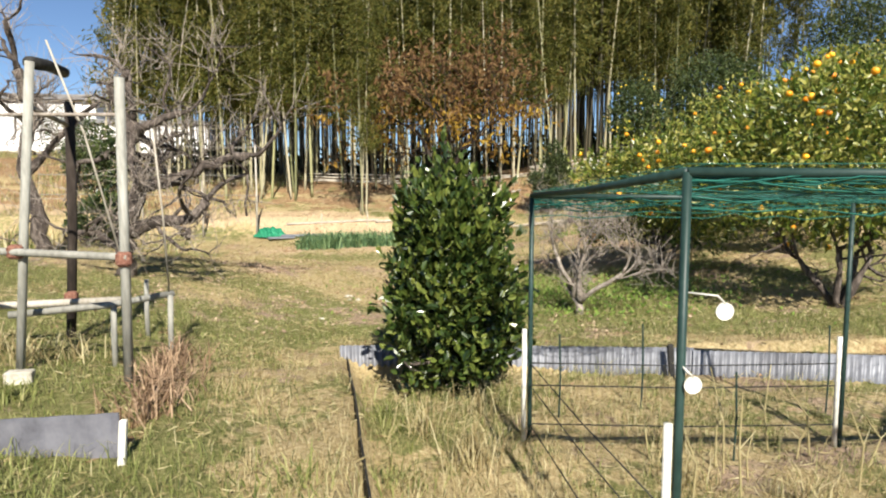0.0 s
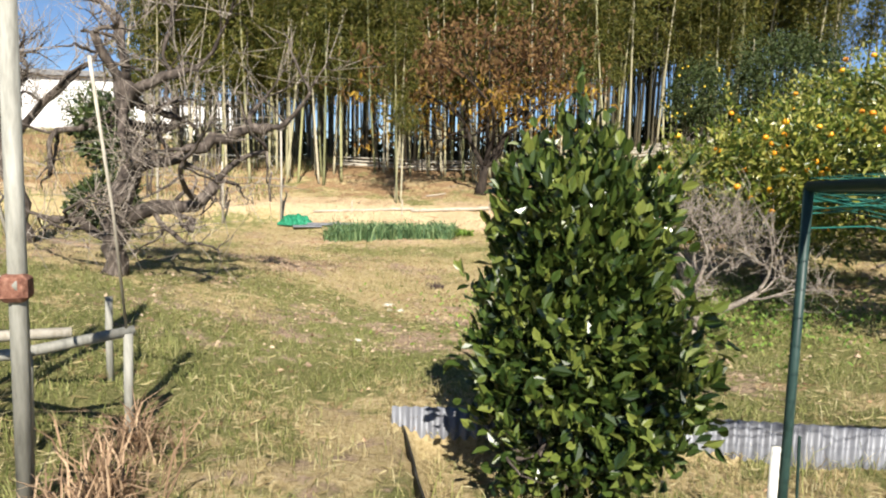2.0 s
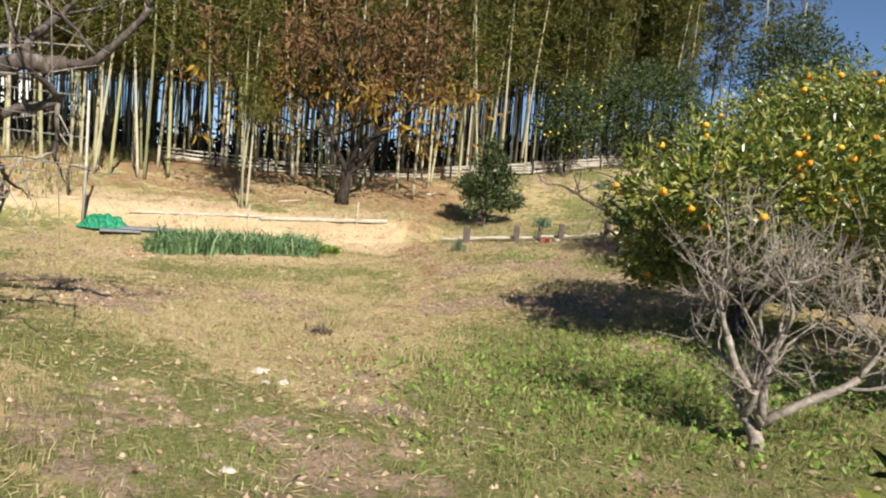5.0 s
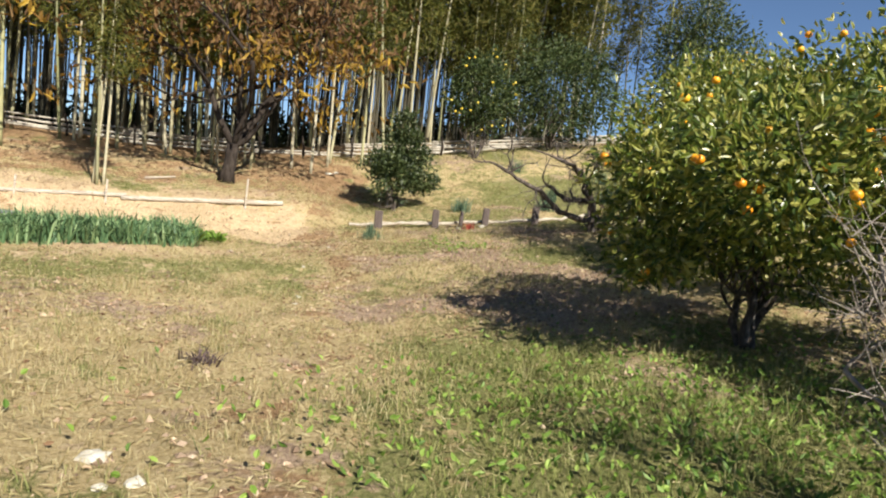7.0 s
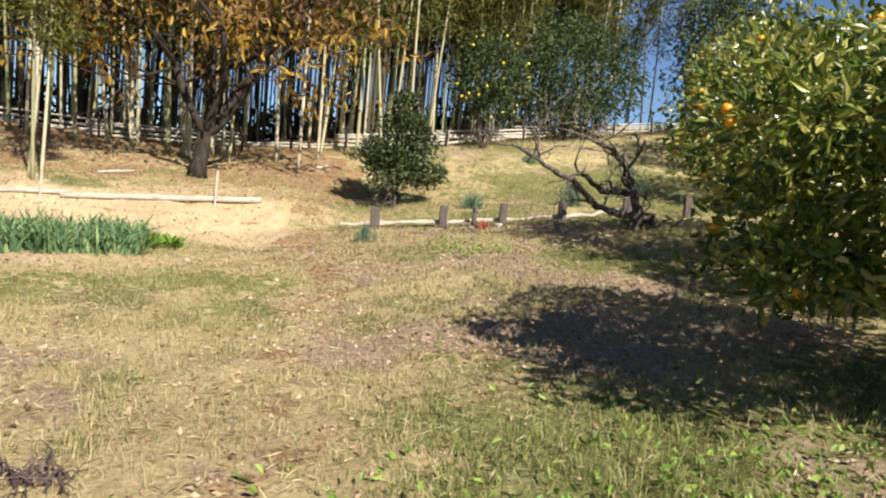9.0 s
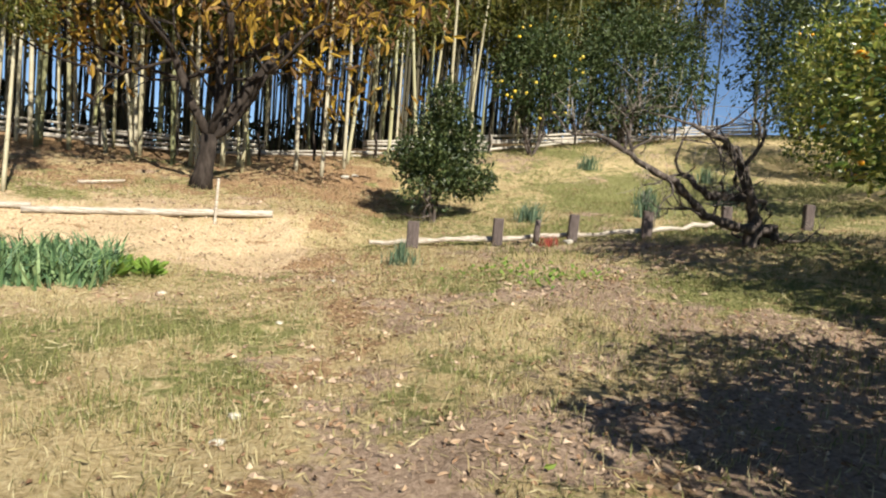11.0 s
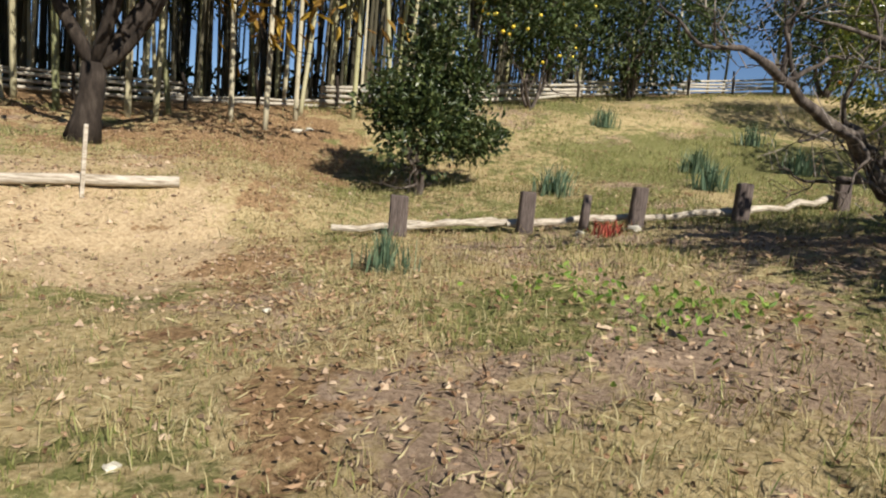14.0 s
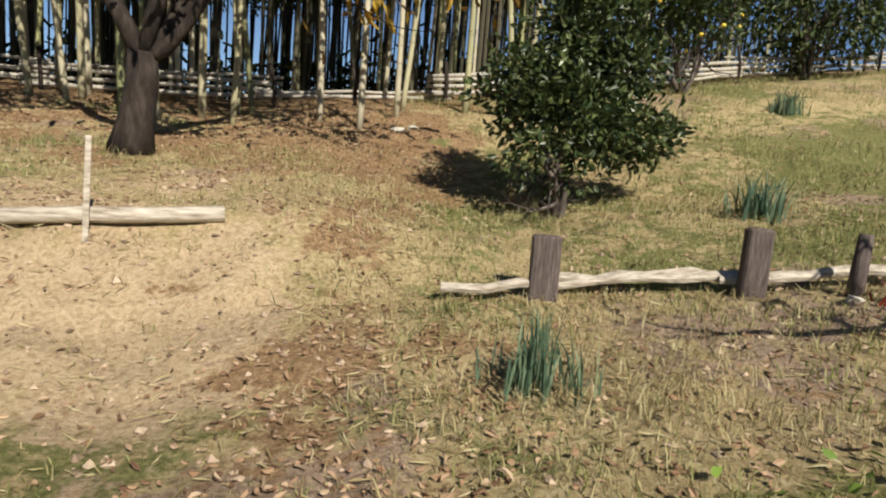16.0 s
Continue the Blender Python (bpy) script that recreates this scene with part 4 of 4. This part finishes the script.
def left_frame():
    ob = thing("pipe_frame", "weathered pipe frame with cross rails and rusty clamps", "frame")
    z = hz(-2.34, 4.8)
    pipe([(-2.36, 4.8, z - 0.1), (-2.34, 4.8, 1.0), (-2.32, 4.8, 2.19)], 0.036, M_GALV, ob, "post")
    z = hz(-3.2, 4.98)
    pipe([(-3.3, 4.98, z - 0.1), (-3.2, 4.98, 1.0), (-3.07, 4.98, 2.34)], 0.034, M_GALV, ob, "post")
    z = hz(-3.55, 6.27)
    pipe([(-3.62, 6.27, z - 0.1), (-3.54, 6.27, 1.0), (-3.5, 6.27, 2.2)], 0.045, M_DARKBARK, ob, "post", 9, "dark wooden post")
    pipe([(-5.2, 5.2, 0.95), (-3.37, 4.93, 0.91), (-2.3, 4.76, 0.88)], 0.03, M_GALV, ob, "rail")
    pipe([(-5.0, 5.5, 0.33), (-3.84, 5.75, 0.34), (-3.0, 6.2, 0.31)], 0.035, M_POLE, ob, "rail")
    pipe([(-3.07, 4.98, 2.33), (-3.3, 5.6, 2.42), (-3.55, 6.3, 2.48)], 0.05, M_BLACK, ob, "cap_rail", 9, "black sleeve over a rail")
    pipe([(-5.2, 5.2, 1.95), (-3.12, 5.02, 1.95), (-2.33, 4.84, 1.93)], 0.014, M_TWIG, ob, "rail")
    pipe([(-3.1, 5.04, 2.0), (-3.5, 6.2, 1.98)], 0.02, M_TWIG, ob, "rail")
    for x, y, zz in ((-2.34, 4.78, 0.86), (-3.24, 4.94, 0.9), (-3.55, 6.2, 0.33)):
        b = Build()
        b.box((x, y, zz - 0.05), (0.11, 0.1, 0.11), 0.3, 0.02)
        part("clamp", b, M_RUSTIRON, ob, "rusty clamp")
    for p in ([(-2.95, 5.0, 2.5), (-2.7, 5.0, 1.8), (-2.48, 5.0, 0.9)], [(-2.33, 5.35, 1.86), (-2.38, 5.6, 1.1), (-2.44, 5.8, 0.45)]):
        lean = thing("leaning_cane", "thin pale cane leaning on the frame", "cane", (0, 0, 0), "canes on the pipe frame")
        pipe(p, 0.008, M_POLE, lean, "cane_body", 6)
    low = thing("low_rail_stand", "knee-high pale rail on short weathered posts", "rail")
    for x, y in ((-2.44, 5.8), (-2.78, 5.45), (-3.1, 6.8)):
        z = hz(x, y)
        pipe([(x, y, z - 0.1), (x, y, z + 0.3), (x + 0.01, y, 0.42)], 0.026, M_GALV, low, "post", 8)
    pipe([(-2.42, 5.84, 0.43), (-2.8, 5.42, 0.4), (-3.5, 5.2, 0.36)], 0.03, M_GALV, low, "rail")
    # grey panel with white stake
    sh = thing("grey_panel", "low smooth grey panel edging the bed", "panel")
    x = np.linspace(-4.6, -1.8, 60)
    y = 3.5 + 0.06 * (-1.8 - x)
    zb, zt = height(x, y) - 0.06, np.interp(x, [-4.6, -2.5, -1.8], [0.06, 0.09, 0.14])
    k = 0.006 * np.sin(x * 23)
    b = Build()
    n = 60
    v = np.concatenate([np.stack([x, y + k, zb], 1), np.stack([x, y + k, zt], 1), np.stack([x, y + k + 0.012, zb], 1), np.stack([x, y + k + 0.012, zt], 1)])
    i = np.arange(n - 1)
    q = np.concatenate([np.stack([i, i + 1, n + i + 1, n + i], 1), np.stack([2 * n + i + 1, 2 * n + i, 3 * n + i, 3 * n + i + 1], 1), np.stack([n + i, n + i + 1, 3 * n + i + 1, 3 * n + i], 1)])
    b.add(v, q)
    part("panel_sheet", b, M_PANEL, sh)
    b = Build()
    b.box((-1.77, 3.44, hz(-1.77, 3.44) - 0.08), (0.04, 0.035, 0.34), 0.1, 0.005, 1, (0.08, 0))
    part("stake", b, M_WHITE, sh, "white plastic stake")


left_frame()


def dry_clump(at, n, h, w, mat, name, label, cat, spread=0.16, lean=0.7, group=""):
    ob = thing(name, label, cat, (at[0], at[1], hz(*at) - 0.01), group)
    b = Build()
    a = rng.uniform(0, 2 * math.pi, n)
    d = np.abs(rng.normal(size=n)) * spread
    b.blades(np.stack([np.cos(a) * d, np.sin(a) * d, 0 * d], 1), h, w, lean)
    part("tuft", b, mat, ob)
    return ob


for p, n in (((-2.0, 4.5), 160), ((-2.15, 5.0), 160), ((-2.25, 5.5), 140), ((-1.95, 4.15), 80)):
    dry_clump(p, n, 0.3, 0.012, M_DRIED, "dried_grass_clump", "collapsed clump of rusty brown dried stalks", "grass", 0.13, 1.3, "dried clumps by the frame")
dry_clump((2.88, 22.2), 150, 0.35, 0.014, M_NARC, "narcissus_clump", "upright clump of blue-green strap leaves", "plant", 0.12, 0.35)
for p in ((10.2, 29.0), (9.5, 25.4), (11.0, 24.6), (8.6, 24.2), (12.5, 27.0), (6.2, 24.7)):
    dry_clump(p, 120, 0.45, 0.022, M_NARC, "narcissus_clump", "leafy green clump on the grassy slope", "plant", 0.16, 0.5, "clumps on the slope")


for p, n, h in (((0.05, 3.4), 130, 0.3), ((0.25, 4.3), 150, 0.36), ((-0.1, 4.9), 110, 0.3), ((0.55, 3.6), 110, 0.26), ((1.6, 4.0), 90, 0.3), ((2.2, 3.6), 90, 0.32), ((0.35, 5.3), 90, 0.28)):
    dry_clump(p, n, h, 0.007, M_STRAW, "dry_grass_tuft", "pale dry grass tuft standing in the bed", "grass", 0.16, 1.1, "dry tufts in the bed")
for p, n in (((-0.15, 2.9), 120), ((-0.3, 4.0), 120), ((-0.45, 5.2), 90), ((-0.75, 3.2), 90), ((-2.6, 3.9), 140), ((-3.0, 4.4), 140), ((-2.3, 3.1), 120)):
    dry_clump(p, n, 0.14, 0.011, M_GRASS, "green_weed_tuft", "low green weed tuft beside the trodden path", "weed", 0.2, 1.2, "weeds by the path")


# ---- net cage ----
def net_cage():
    r = np.random.default_rng(91)
    ob = thing("net_cage", "crop cage of dark green pipes with teal netting", "cage")
    A, B, C, D = (0.685, 4.71, 1.33), (0.93, 2.4, 1.456), (3.02, 4.66, 1.33), (3.9, 2.35, 1.456)
    E = (5.4, 4.5, 1.33)
    for x, y, z in (A, B, C, D, E):
        g = hz(x, y)
        pipe([(x, y, g - 0.1), (x, y, (g + z) / 2), (x, y, z)], 0.018, M_GREENPIPE, ob, "post")
        b = Build()
        b.tube([(x - 0.045, y - 0.01, g - 0.05), (x - 0.045, y - 0.01, g + (1.02 if y < 3.5 else 0.85))], 0.018, 8)
        part("stake", b, M_WHITE, ob, "off-white stake", True)
    for a, c in ((A, B), (A, C), (B, D), (C, D), (C, E), (D, E)):
        pipe([a, tuple((np.array(a) + np.array(c)) / 2 - (0, 0, 0.015)), c], 0.02, M_GREENPIPE, ob, "beam")
    # roof net
    b = Build()
    P = lambda u, w: (np.array(A) * (1 - u) + np.array(E) * u) * (1 - w) + (np.array(B) * (1 - u) + np.array(D) * u) * w + np.array([0, 0, 0.03 - 0.12 * math.sin(math.pi * u) * math.sin(math.pi * w)])
    for u in np.linspace(0, 1, 36):
        b.tube([P(u, w) for w in np.linspace(0, 1, 6)], 0.002, 3)
    for w in np.linspace(0, 1, 18):
        b.tube([P(u, w) for u in np.linspace(0, 1, 10)], 0.002, 3)
    part("roof_net", b, M_NET, ob, "teal roof netting")
    # gathered net along the edges
    for a, c in ((A, C), (B, D), (C, E)):
        b = Build()
        for k in range(14):
            p = bent(np.array(a) - (0, 0, 0.02), np.array(c) - (0, 0, 0.02), 14, r, 0.02)
            p[:, 2] -= np.abs(r.normal()) * 0.05
            b.tube(p, 0.004, 3)
        part("gathered_net", b, M_NET, ob, "gathered teal netting")
    for a, c in ((A, C), (A, B), (B, D)):
        for h in (0.15, 0.45, 0.62):
            z = -0.54 + h
            pipe([(a[0], a[1], z), ((a[0] + c[0]) / 2, (a[1] + c[1]) / 2, z - 0.02), (c[0], c[1], z)], 0.005, M_BLACK, ob, "wire", 4)
    for x, y, z in ((1.08, 2.37, 0.93), (0.967, 2.365, 0.645)):
        t = thing("hanging_lid", "white plastic lid hung as a bird scarer", "lid", (x, y, z), "lids on the cage")
        b = Build()
        b.tube([(0, 0, 0), (0, 0.006, 0)], 0.035, 14)
        part("lid_disc", b, M_WHITE, t)
        pipe([(0, 0, 0.03), (-0.03, 0, 0.06), (0.93 - x, 0.03, 0.07)], 0.004, M_WHITE, t, "string", 4)
    for i in range(16):
        x, y = r.uniform(1.0, 4.2), r.uniform(2.9, 5.6)
        z = hz(x, y)
        v = thing("dry_stalk", "thin pale dead stalk standing in the bed", "stalk", (x, y, z), "dead stalks in the cage")
        b = Build()
        h = r.uniform(0.3, 0.75)
        p = np.array([(0, 0, 0), (r.normal() * 0.03, 0, h * 0.5), (r.normal() * 0.07, r.normal() * 0.05, h)])
        b.tube(p, [0.008, 0.006, 0.003], 5)
        b.tube([p[1], p[1] + (r.normal() * 0.1, 0, 0.12)], [0.004, 0.002], 4)
        part("stem", b, M_STRAW, v)


net_cage()


def corrugated_wall():
    ob = thing("corrugated_edging", "low grey corrugated sheets edging the bed", "sheet")
    for (x0, y0), (x1, y1) in (((-1.03, 6.62), (0.72, 6.62)), ((0.7, 6.6), (2.6, 6.4)), ((2.58, 6.37), (4.5, 6.05)), ((4.48, 6.02), (7.5, 5.6))):
        L = math.hypot(x1 - x0, y1 - y0)
        n = int(L / 0.0095)
        s = np.linspace(0, 1, n)
        k = 0.011 * np.sin(s * L * 2 * math.pi / 0.076)
        x, y = x0 + (x1 - x0) * s, y0 + (y1 - y0) * s + k
        zb, zt = np.full(n, -0.62), -0.25 + 0.02 * (s - 0.5) + 0 * s
        v = np.concatenate([np.stack([x, y, zb], 1), np.stack([x, y, zt], 1), np.stack([x, y + 0.004, zb], 1), np.stack([x, y + 0.004, zt], 1)])
        i = np.arange(n - 1)
        b = Build()
        b.add(v, np.concatenate([np.stack([i, i + 1, n + i + 1, n + i], 1), np.stack([2 * n + i + 1, 2 * n + i, 3 * n + i, 3 * n + i + 1], 1), np.stack([n + i, n + i + 1, 3 * n + i + 1, 3 * n + i], 1)]))
        part("sheet_piece", b, M_SHEET, ob, smooth=True)
    e = thing("bed_edging", "thin black plastic strip along the sunken bed", "edging")
    y = np.linspace(-3, 6.55, 50)
    x = 0.16 - 0.17 * y
    z = height(x - 0.12, y)
    v = np.concatenate([np.stack([x, y, z * 0 - 0.58], 1), np.stack([x, y, z + 0.03], 1), np.stack([x + 0.012, y, z * 0 - 0.58], 1), np.stack([x + 0.012, y, z + 0.03], 1)])
    i, n = np.arange(49), 50
    b = Build()
    b.add(v, np.concatenate([np.stack([i, n + i, n + i + 1, i + 1], 1), np.stack([2 * n + i, 2 * n + i + 1, 3 * n + i + 1, 3 * n + i], 1), np.stack([n + i, 3 * n + i, 3 * n + i + 1, n + i + 1], 1)]))
    part("strip", b, M_BLACK, e)


corrugated_wall()


# ---- stones ----
def stone(x, y, s, seed, mat=M_STONE):
    r = np.random.default_rng(seed)
    bm = bmesh.new()
    bmesh.ops.create_icosphere(bm, subdivisions=2, radius=1)
    for v in bm.verts:
        v.co = Vector((v.co.x * s, v.co.y * s * 0.75, v.co.z * s * 0.55)) * (1 + 0.18 * r.normal())
    me = bpy.data.meshes.new("stone")
    bm.to_mesh(me)
    bm.free()
    me.materials.append(mat)
    ob = tagged(new("stone", me), "pale angular stone half sunk in grass", "stone", "stones by the path")
    ob.location = (x, y, hz(x, y) + s * 0.2)


for i, (x, y, s) in enumerate(((-1.66, 11.95, 0.075), (-1.44, 11.6, 0.05), (-1.6, 11.55, 0.035), (-1.75, 9.6, 0.05), (0.3, 16.9, 0.04), (0.4, 17.2, 0.035), (3.45, 29.4, 0.1), (3.7, 29.45, 0.08), (0.9, 19.5, 0.03), (-0.2, 20.9, 0.045), (1.75, 21.3, 0.03), (5.7, 22.35, 0.09), (5.2, 22.6, 0.06))):
    stone(x, y, s, 100 + i)


# ---- far left: building and wood ----
def white_building():
    g = 3.0
    ob = thing("white_building", "long white rendered building on the far rise", "building", (-44, 64, 0), "", 8)
    for name, c, s, mat in (("wall", (0, 0, g), (24, 9, 6.2), M_WALL), ("roof", (0, 0, g + 6.2), (25, 10, 0.5), M_ROOF), ("wall", (16, -1, g - 0.5), (12, 7, 4.6), M_WALL), ("roof", (16, -1, g + 4.1), (12.6, 7.6, 0.4), M_ROOF)):
        b = Build()
        b.box(c, s, 0, 0.05)
        part(name, b, mat, ob)


white_building()


def far_wood():
    r = np.random.default_rng(121)
    b = Build()
    n = 22000
    x = r.uniform(-130, 160, n)
    x = np.where((x > -50) & (x < -24), x - 40, x)
    y = 95 + r.random(n) * 25
    top = 4 + 3.0 * np.sin(x * 0.13) + 2 * np.sin(x * 0.37 + 1)
    z = height(x, y, False) - 1 + r.random(n) * np.where(x < -40, top + 10, 2.0)
    b.leaves(np.stack([x, y, z], 1), r.normal(size=(n, 3)), 1.6, 0.5)
    stuff("far_woods", b, M_FARTREE, "dark green wooded skyline far behind", "woods")


far_wood()


# ---- grass, weeds and fallen leaves ----
def scatter(n, box, seed):
    r = np.random.default_rng(seed)
    x, y = r.uniform(box[0], box[1], n), r.uniform(box[2], box[3], n)
    return r, x, y


def free(x, y):
    edge = 0.15 - 0.17 * y
    return (np.abs(x - edge - 0.05) > 0.07) | (y > 6.7)


def grasses():
    r, x, y = scatter(620000, (-8, 9, 0.8, 27.5), 131)
    green, soil, sand, litter = cover(x, y)
    clump = np.clip(3.2 * (patchy(x + 5, y + 3, 0.42, 3) - 0.34), 0, 1)
    bare = np.clip(1 - 0.7 * soil - 1.4 * sand - 0.6 * litter, 0.03, 1) * (1 - 0.55 * step(2.5, 6, np.abs(x - 0.1 * y + 1)))
    keep = free(x, y) & (r.random(len(x)) < bare * (0.25 + 0.75 * clump))
    x, y, green = x[keep], y[keep], green[keep]
    isg = r.random(len(x)) < np.clip(green * 1.35 - 0.12, 0.05, 0.95)
    for name, sel, mat, h, w, label in (("dry_grass", ~isg, M_STRAW, 0.095, 0.0048, "bleached dry grass over the old field"), ("green_grass", isg, M_GRASS, 0.09, 0.0058, "patchy green grass and weeds")):
        b = Build()
        p = np.stack([x[sel], y[sel], height(x[sel], y[sel]) - 0.004], 1)
        tall = (0.55 + 0.9 * r.random(len(p)) ** 3) * (0.5 + 1.3 * patchy(p[:, 0], p[:, 1] + 9, 0.9, 3))
        tall = tall * (1 + 1.1 * blob(p[:, 0], p[:, 1], 2.6, 11.8, 1.8, 1.5)) * (1 + 0.9 * (p[:, 0] > 0.25 - 0.17 * p[:, 1]) * (p[:, 1] < 6.6) * r.random(len(p)) ** 2)
        b.blades(p, h * tall, w, 1.1)
        stuff(name, b, mat, label, "grass")
    for name, mat, n, bx, h, w, label in (("tall_weeds", M_STRAW, 34000, (-46, -7.5, 9, 58), 0.42, 0.026, "tall dry weeds over the far bank"), ("bank_grass", M_GRASS, 30000, (-46, -7.5, 9, 58), 0.36, 0.03, "green weeds over the far bank"),
                                          ("slope_grass", M_GRASS, 42000, (4, 22, 20, 33), 0.12, 0.008, "short green grass on the upper slope"), ("slope_straw", M_STRAW, 30000, (2, 22, 20, 33), 0.11, 0.007, "short dry grass on the upper slope")):
        r, x, y = scatter(n, bx, 141 + len(name))
        k = patchy(x, y, 1.2, 3) > (0.45 if mat is M_STRAW else 0.5)
        x, y = x[k], y[k]
        b = Build()
        b.blades(np.stack([x, y, height(x, y) - 0.01], 1), h, w, 0.9)
        stuff(name, b, mat, label, "grass")
    # broad weeds in the moist shade
    r, x, y = scatter(90000, (-6, 8, 5, 22), 133)
    g = 0.9 * blob(x, y, 2.6, 11.6, 2.2, 1.6) + 0.6 * blob(x, y, 4.1, 19.8, 0.5, 0.35) + 0.5 * blob(x, y, 3.7, 20.7, 0.5, 0.4)
    k = r.random(len(x)) < g * 0.8
    x, y = x[k], y[k]
    b = Build()
    n = len(x)
    a = r.uniform(0, 2 * math.pi, n)
    z = height(x, y) + r.uniform(0.0, 0.1, n)
    b.leaves(np.stack([x, y, z], 1), np.stack([np.cos(a), np.sin(a), r.uniform(0.1, 1.3, n)], 1), 0.065, 0.016)
    stuff("broadleaf_weeds", b, M_VEG, "lush low green weeds under the fruit trees", "weeds")
    # fallen leaves
    r, x, y = scatter(150000, (-7, 10, 6, 31), 137)
    green, soil, sand, litter = cover(x, y)
    k = (r.random(len(x)) < (0.015 + 0.4 * litter + 0.26 * soil + 0.05 * sand) * (0.2 + 0.8 * step(9, 17, y)) + 0.45 * blob(x, y, 2.5, 21.6, 0.9, 1.9))
    x, y = x[k], y[k]
    n = len(x)
    a = r.uniform(0, 2 * math.pi, n)
    b = Build()
    b.leaves(np.stack([x, y, height(x, y) + r.uniform(0.006, 0.03, n)], 1), np.stack([np.cos(a), np.sin(a), r.normal(size=n) * 0.35], 1), 0.05 * (0.6 + 0.9 * r.random(n) ** 2), 0.012, 0.5)
    stuff("fallen_leaves", b, M_LITTER, "scattered brown and straw-coloured fallen leaves", "leaves")
    # crumbs of dug soil and sand
    r, x, y = scatter(60000, (-5, 8, 8, 26.5), 143)
    green, soil, sand, litter = cover(x, y)
    k = r.random(len(x)) < np.clip(0.5 * soil + 0.3 * sand, 0, 0.6)
    x, y = x[k], y[k]
    n = len(x)
    size = 0.006 + 0.028 * r.random(n) ** 3
    corner = np.array([(1, 0, 0), (0, 1, 0), (-1, 0, 0), (0, -1, 0), (0, 0, 0.8), (0, 0, -0.8)])
    v = corner[None] * (1 + 0.5 * r.normal(size=(n, 6, 1)).clip(-1, 1)) * size[:, None, None]
    a = r.uniform(0, 2 * math.pi, n)
    ca, sa = np.cos(a)[:, None], np.sin(a)[:, None]
    v = np.stack([v[..., 0] * ca - v[..., 1] * sa, v[..., 0] * sa + v[..., 1] * ca, v[..., 2]], -1)
    v += np.stack([x, y, height(x, y) + size * 0.2], 1)[:, None]
    f = np.array([(0, 1, 4), (1, 2, 4), (2, 3, 4), (3, 0, 4), (1, 0, 5), (2, 1, 5), (3, 2, 5), (0, 3, 5)])
    b = Build()
    b.add(v.reshape(-1, 3), None, (np.arange(n)[:, None, None] * 6 + f[None]).reshape(-1, 3))
    stuff("soil_clods", b, M_CLOD, "loose crumbs of dug brown soil", "soil")
    # flattened straw
    r, x, y = scatter(75000, (-6, 8, 1, 26), 139)
    green, soil, sand, litter = cover(x, y)
    k = free(x, y) & (r.random(len(x)) < np.clip(0.25 + 1.6 * (patchy(x, y + 77, 0.35, 2) - 0.4) - 0.18 * sand, 0.05, 1))
    x, y = x[k], y[k]
    n = len(x)
    a = r.uniform(0, 2 * math.pi, n)
    b = Build()
    b.leaves(np.stack([x, y, height(x, y) + r.uniform(0.004, 0.03, n)], 1), np.stack([np.cos(a), np.sin(a), r.normal(size=n) * 0.3], 1), 0.1, 0.0032)
    stuff("flattened_straw", b, M_STRAW, "flattened dead grass blades on the soil", "straw")


grasses()

dry_clump((5.4, 22.4), 60, 0.2, 0.02, material("red_leaf", [(0.2, 0.03, 0.02), (0.35, 0.06, 0.04), (0.45, 0.12, 0.08)], rough=0.7, bump=0.0, vary="island"), "red_seedling", "small dead reddish plant by the posts", "plant", 0.1, 0.9)

# small clutter by the pipe frame and the bed
for p, n in (((-3.5, 5.3), 90), ((-3.9, 5.6), 90), ((-3.2, 5.6), 60), ((-4.2, 5.0), 70)):
    dry_clump(p, n, 0.28, 0.01, M_STRAW, "dry_brush", "tangle of dry stems under the pipe frame", "brush", 0.2, 1.4, "dry brush by the frame")
for x, y, a in ((-3.15, 4.75, 0.2), (-3.45, 4.7, -0.1)):
    ob = thing("concrete_block", "pale concrete block on the weedy ground", "block", (x, y, hz(x, y) - 0.02), "blocks under the frame")
    b = Build()
    b.box((0, 0, 0), (0.19, 0.1, 0.11), a, 0.008)
    part("block_body", b, M_STONE, ob)
ob = thing("black_stake", "short black stake against the corrugated sheets", "stake", (2.35, 6.3, -0.6))
b = Build()
b.box((0, 0, 0), (0.06, 0.04, 0.42), 0.1, 0.006, 0.95, (-0.08, 0))
part("stake_body", b, M_BLACK, ob)
dry_clump((-1.0, 14.0), 70, 0.14, 0.02, material("withered_purple_leaf", [(0.05, 0.035, 0.035), (0.1, 0.07, 0.065), (0.17, 0.12, 0.11)], rough=0.8, bump=0.0, vary="island"), "withered_weed", "dark withered weed flattened in the grass", "weed", 0.11, 1.5)
for x, y, h in ((1.75, 5.4, 0.8), (1.0, 5.2, 0.75), (2.1, 4.4, 0.7), (3.3, 5.3, 0.8)):
    ob = thing("plant_cane", "slim green cane stuck in the bed", "cane", (x, y, hz(x, y) - 0.05), "canes in the bed")
    b = Build()
    b.tube([(0, 0, 0), (0.01, 0, h * 0.5), (0.0, 0.01, h)], 0.007, 6)
    part("cane_body", b, M_GREENPIPE, ob)
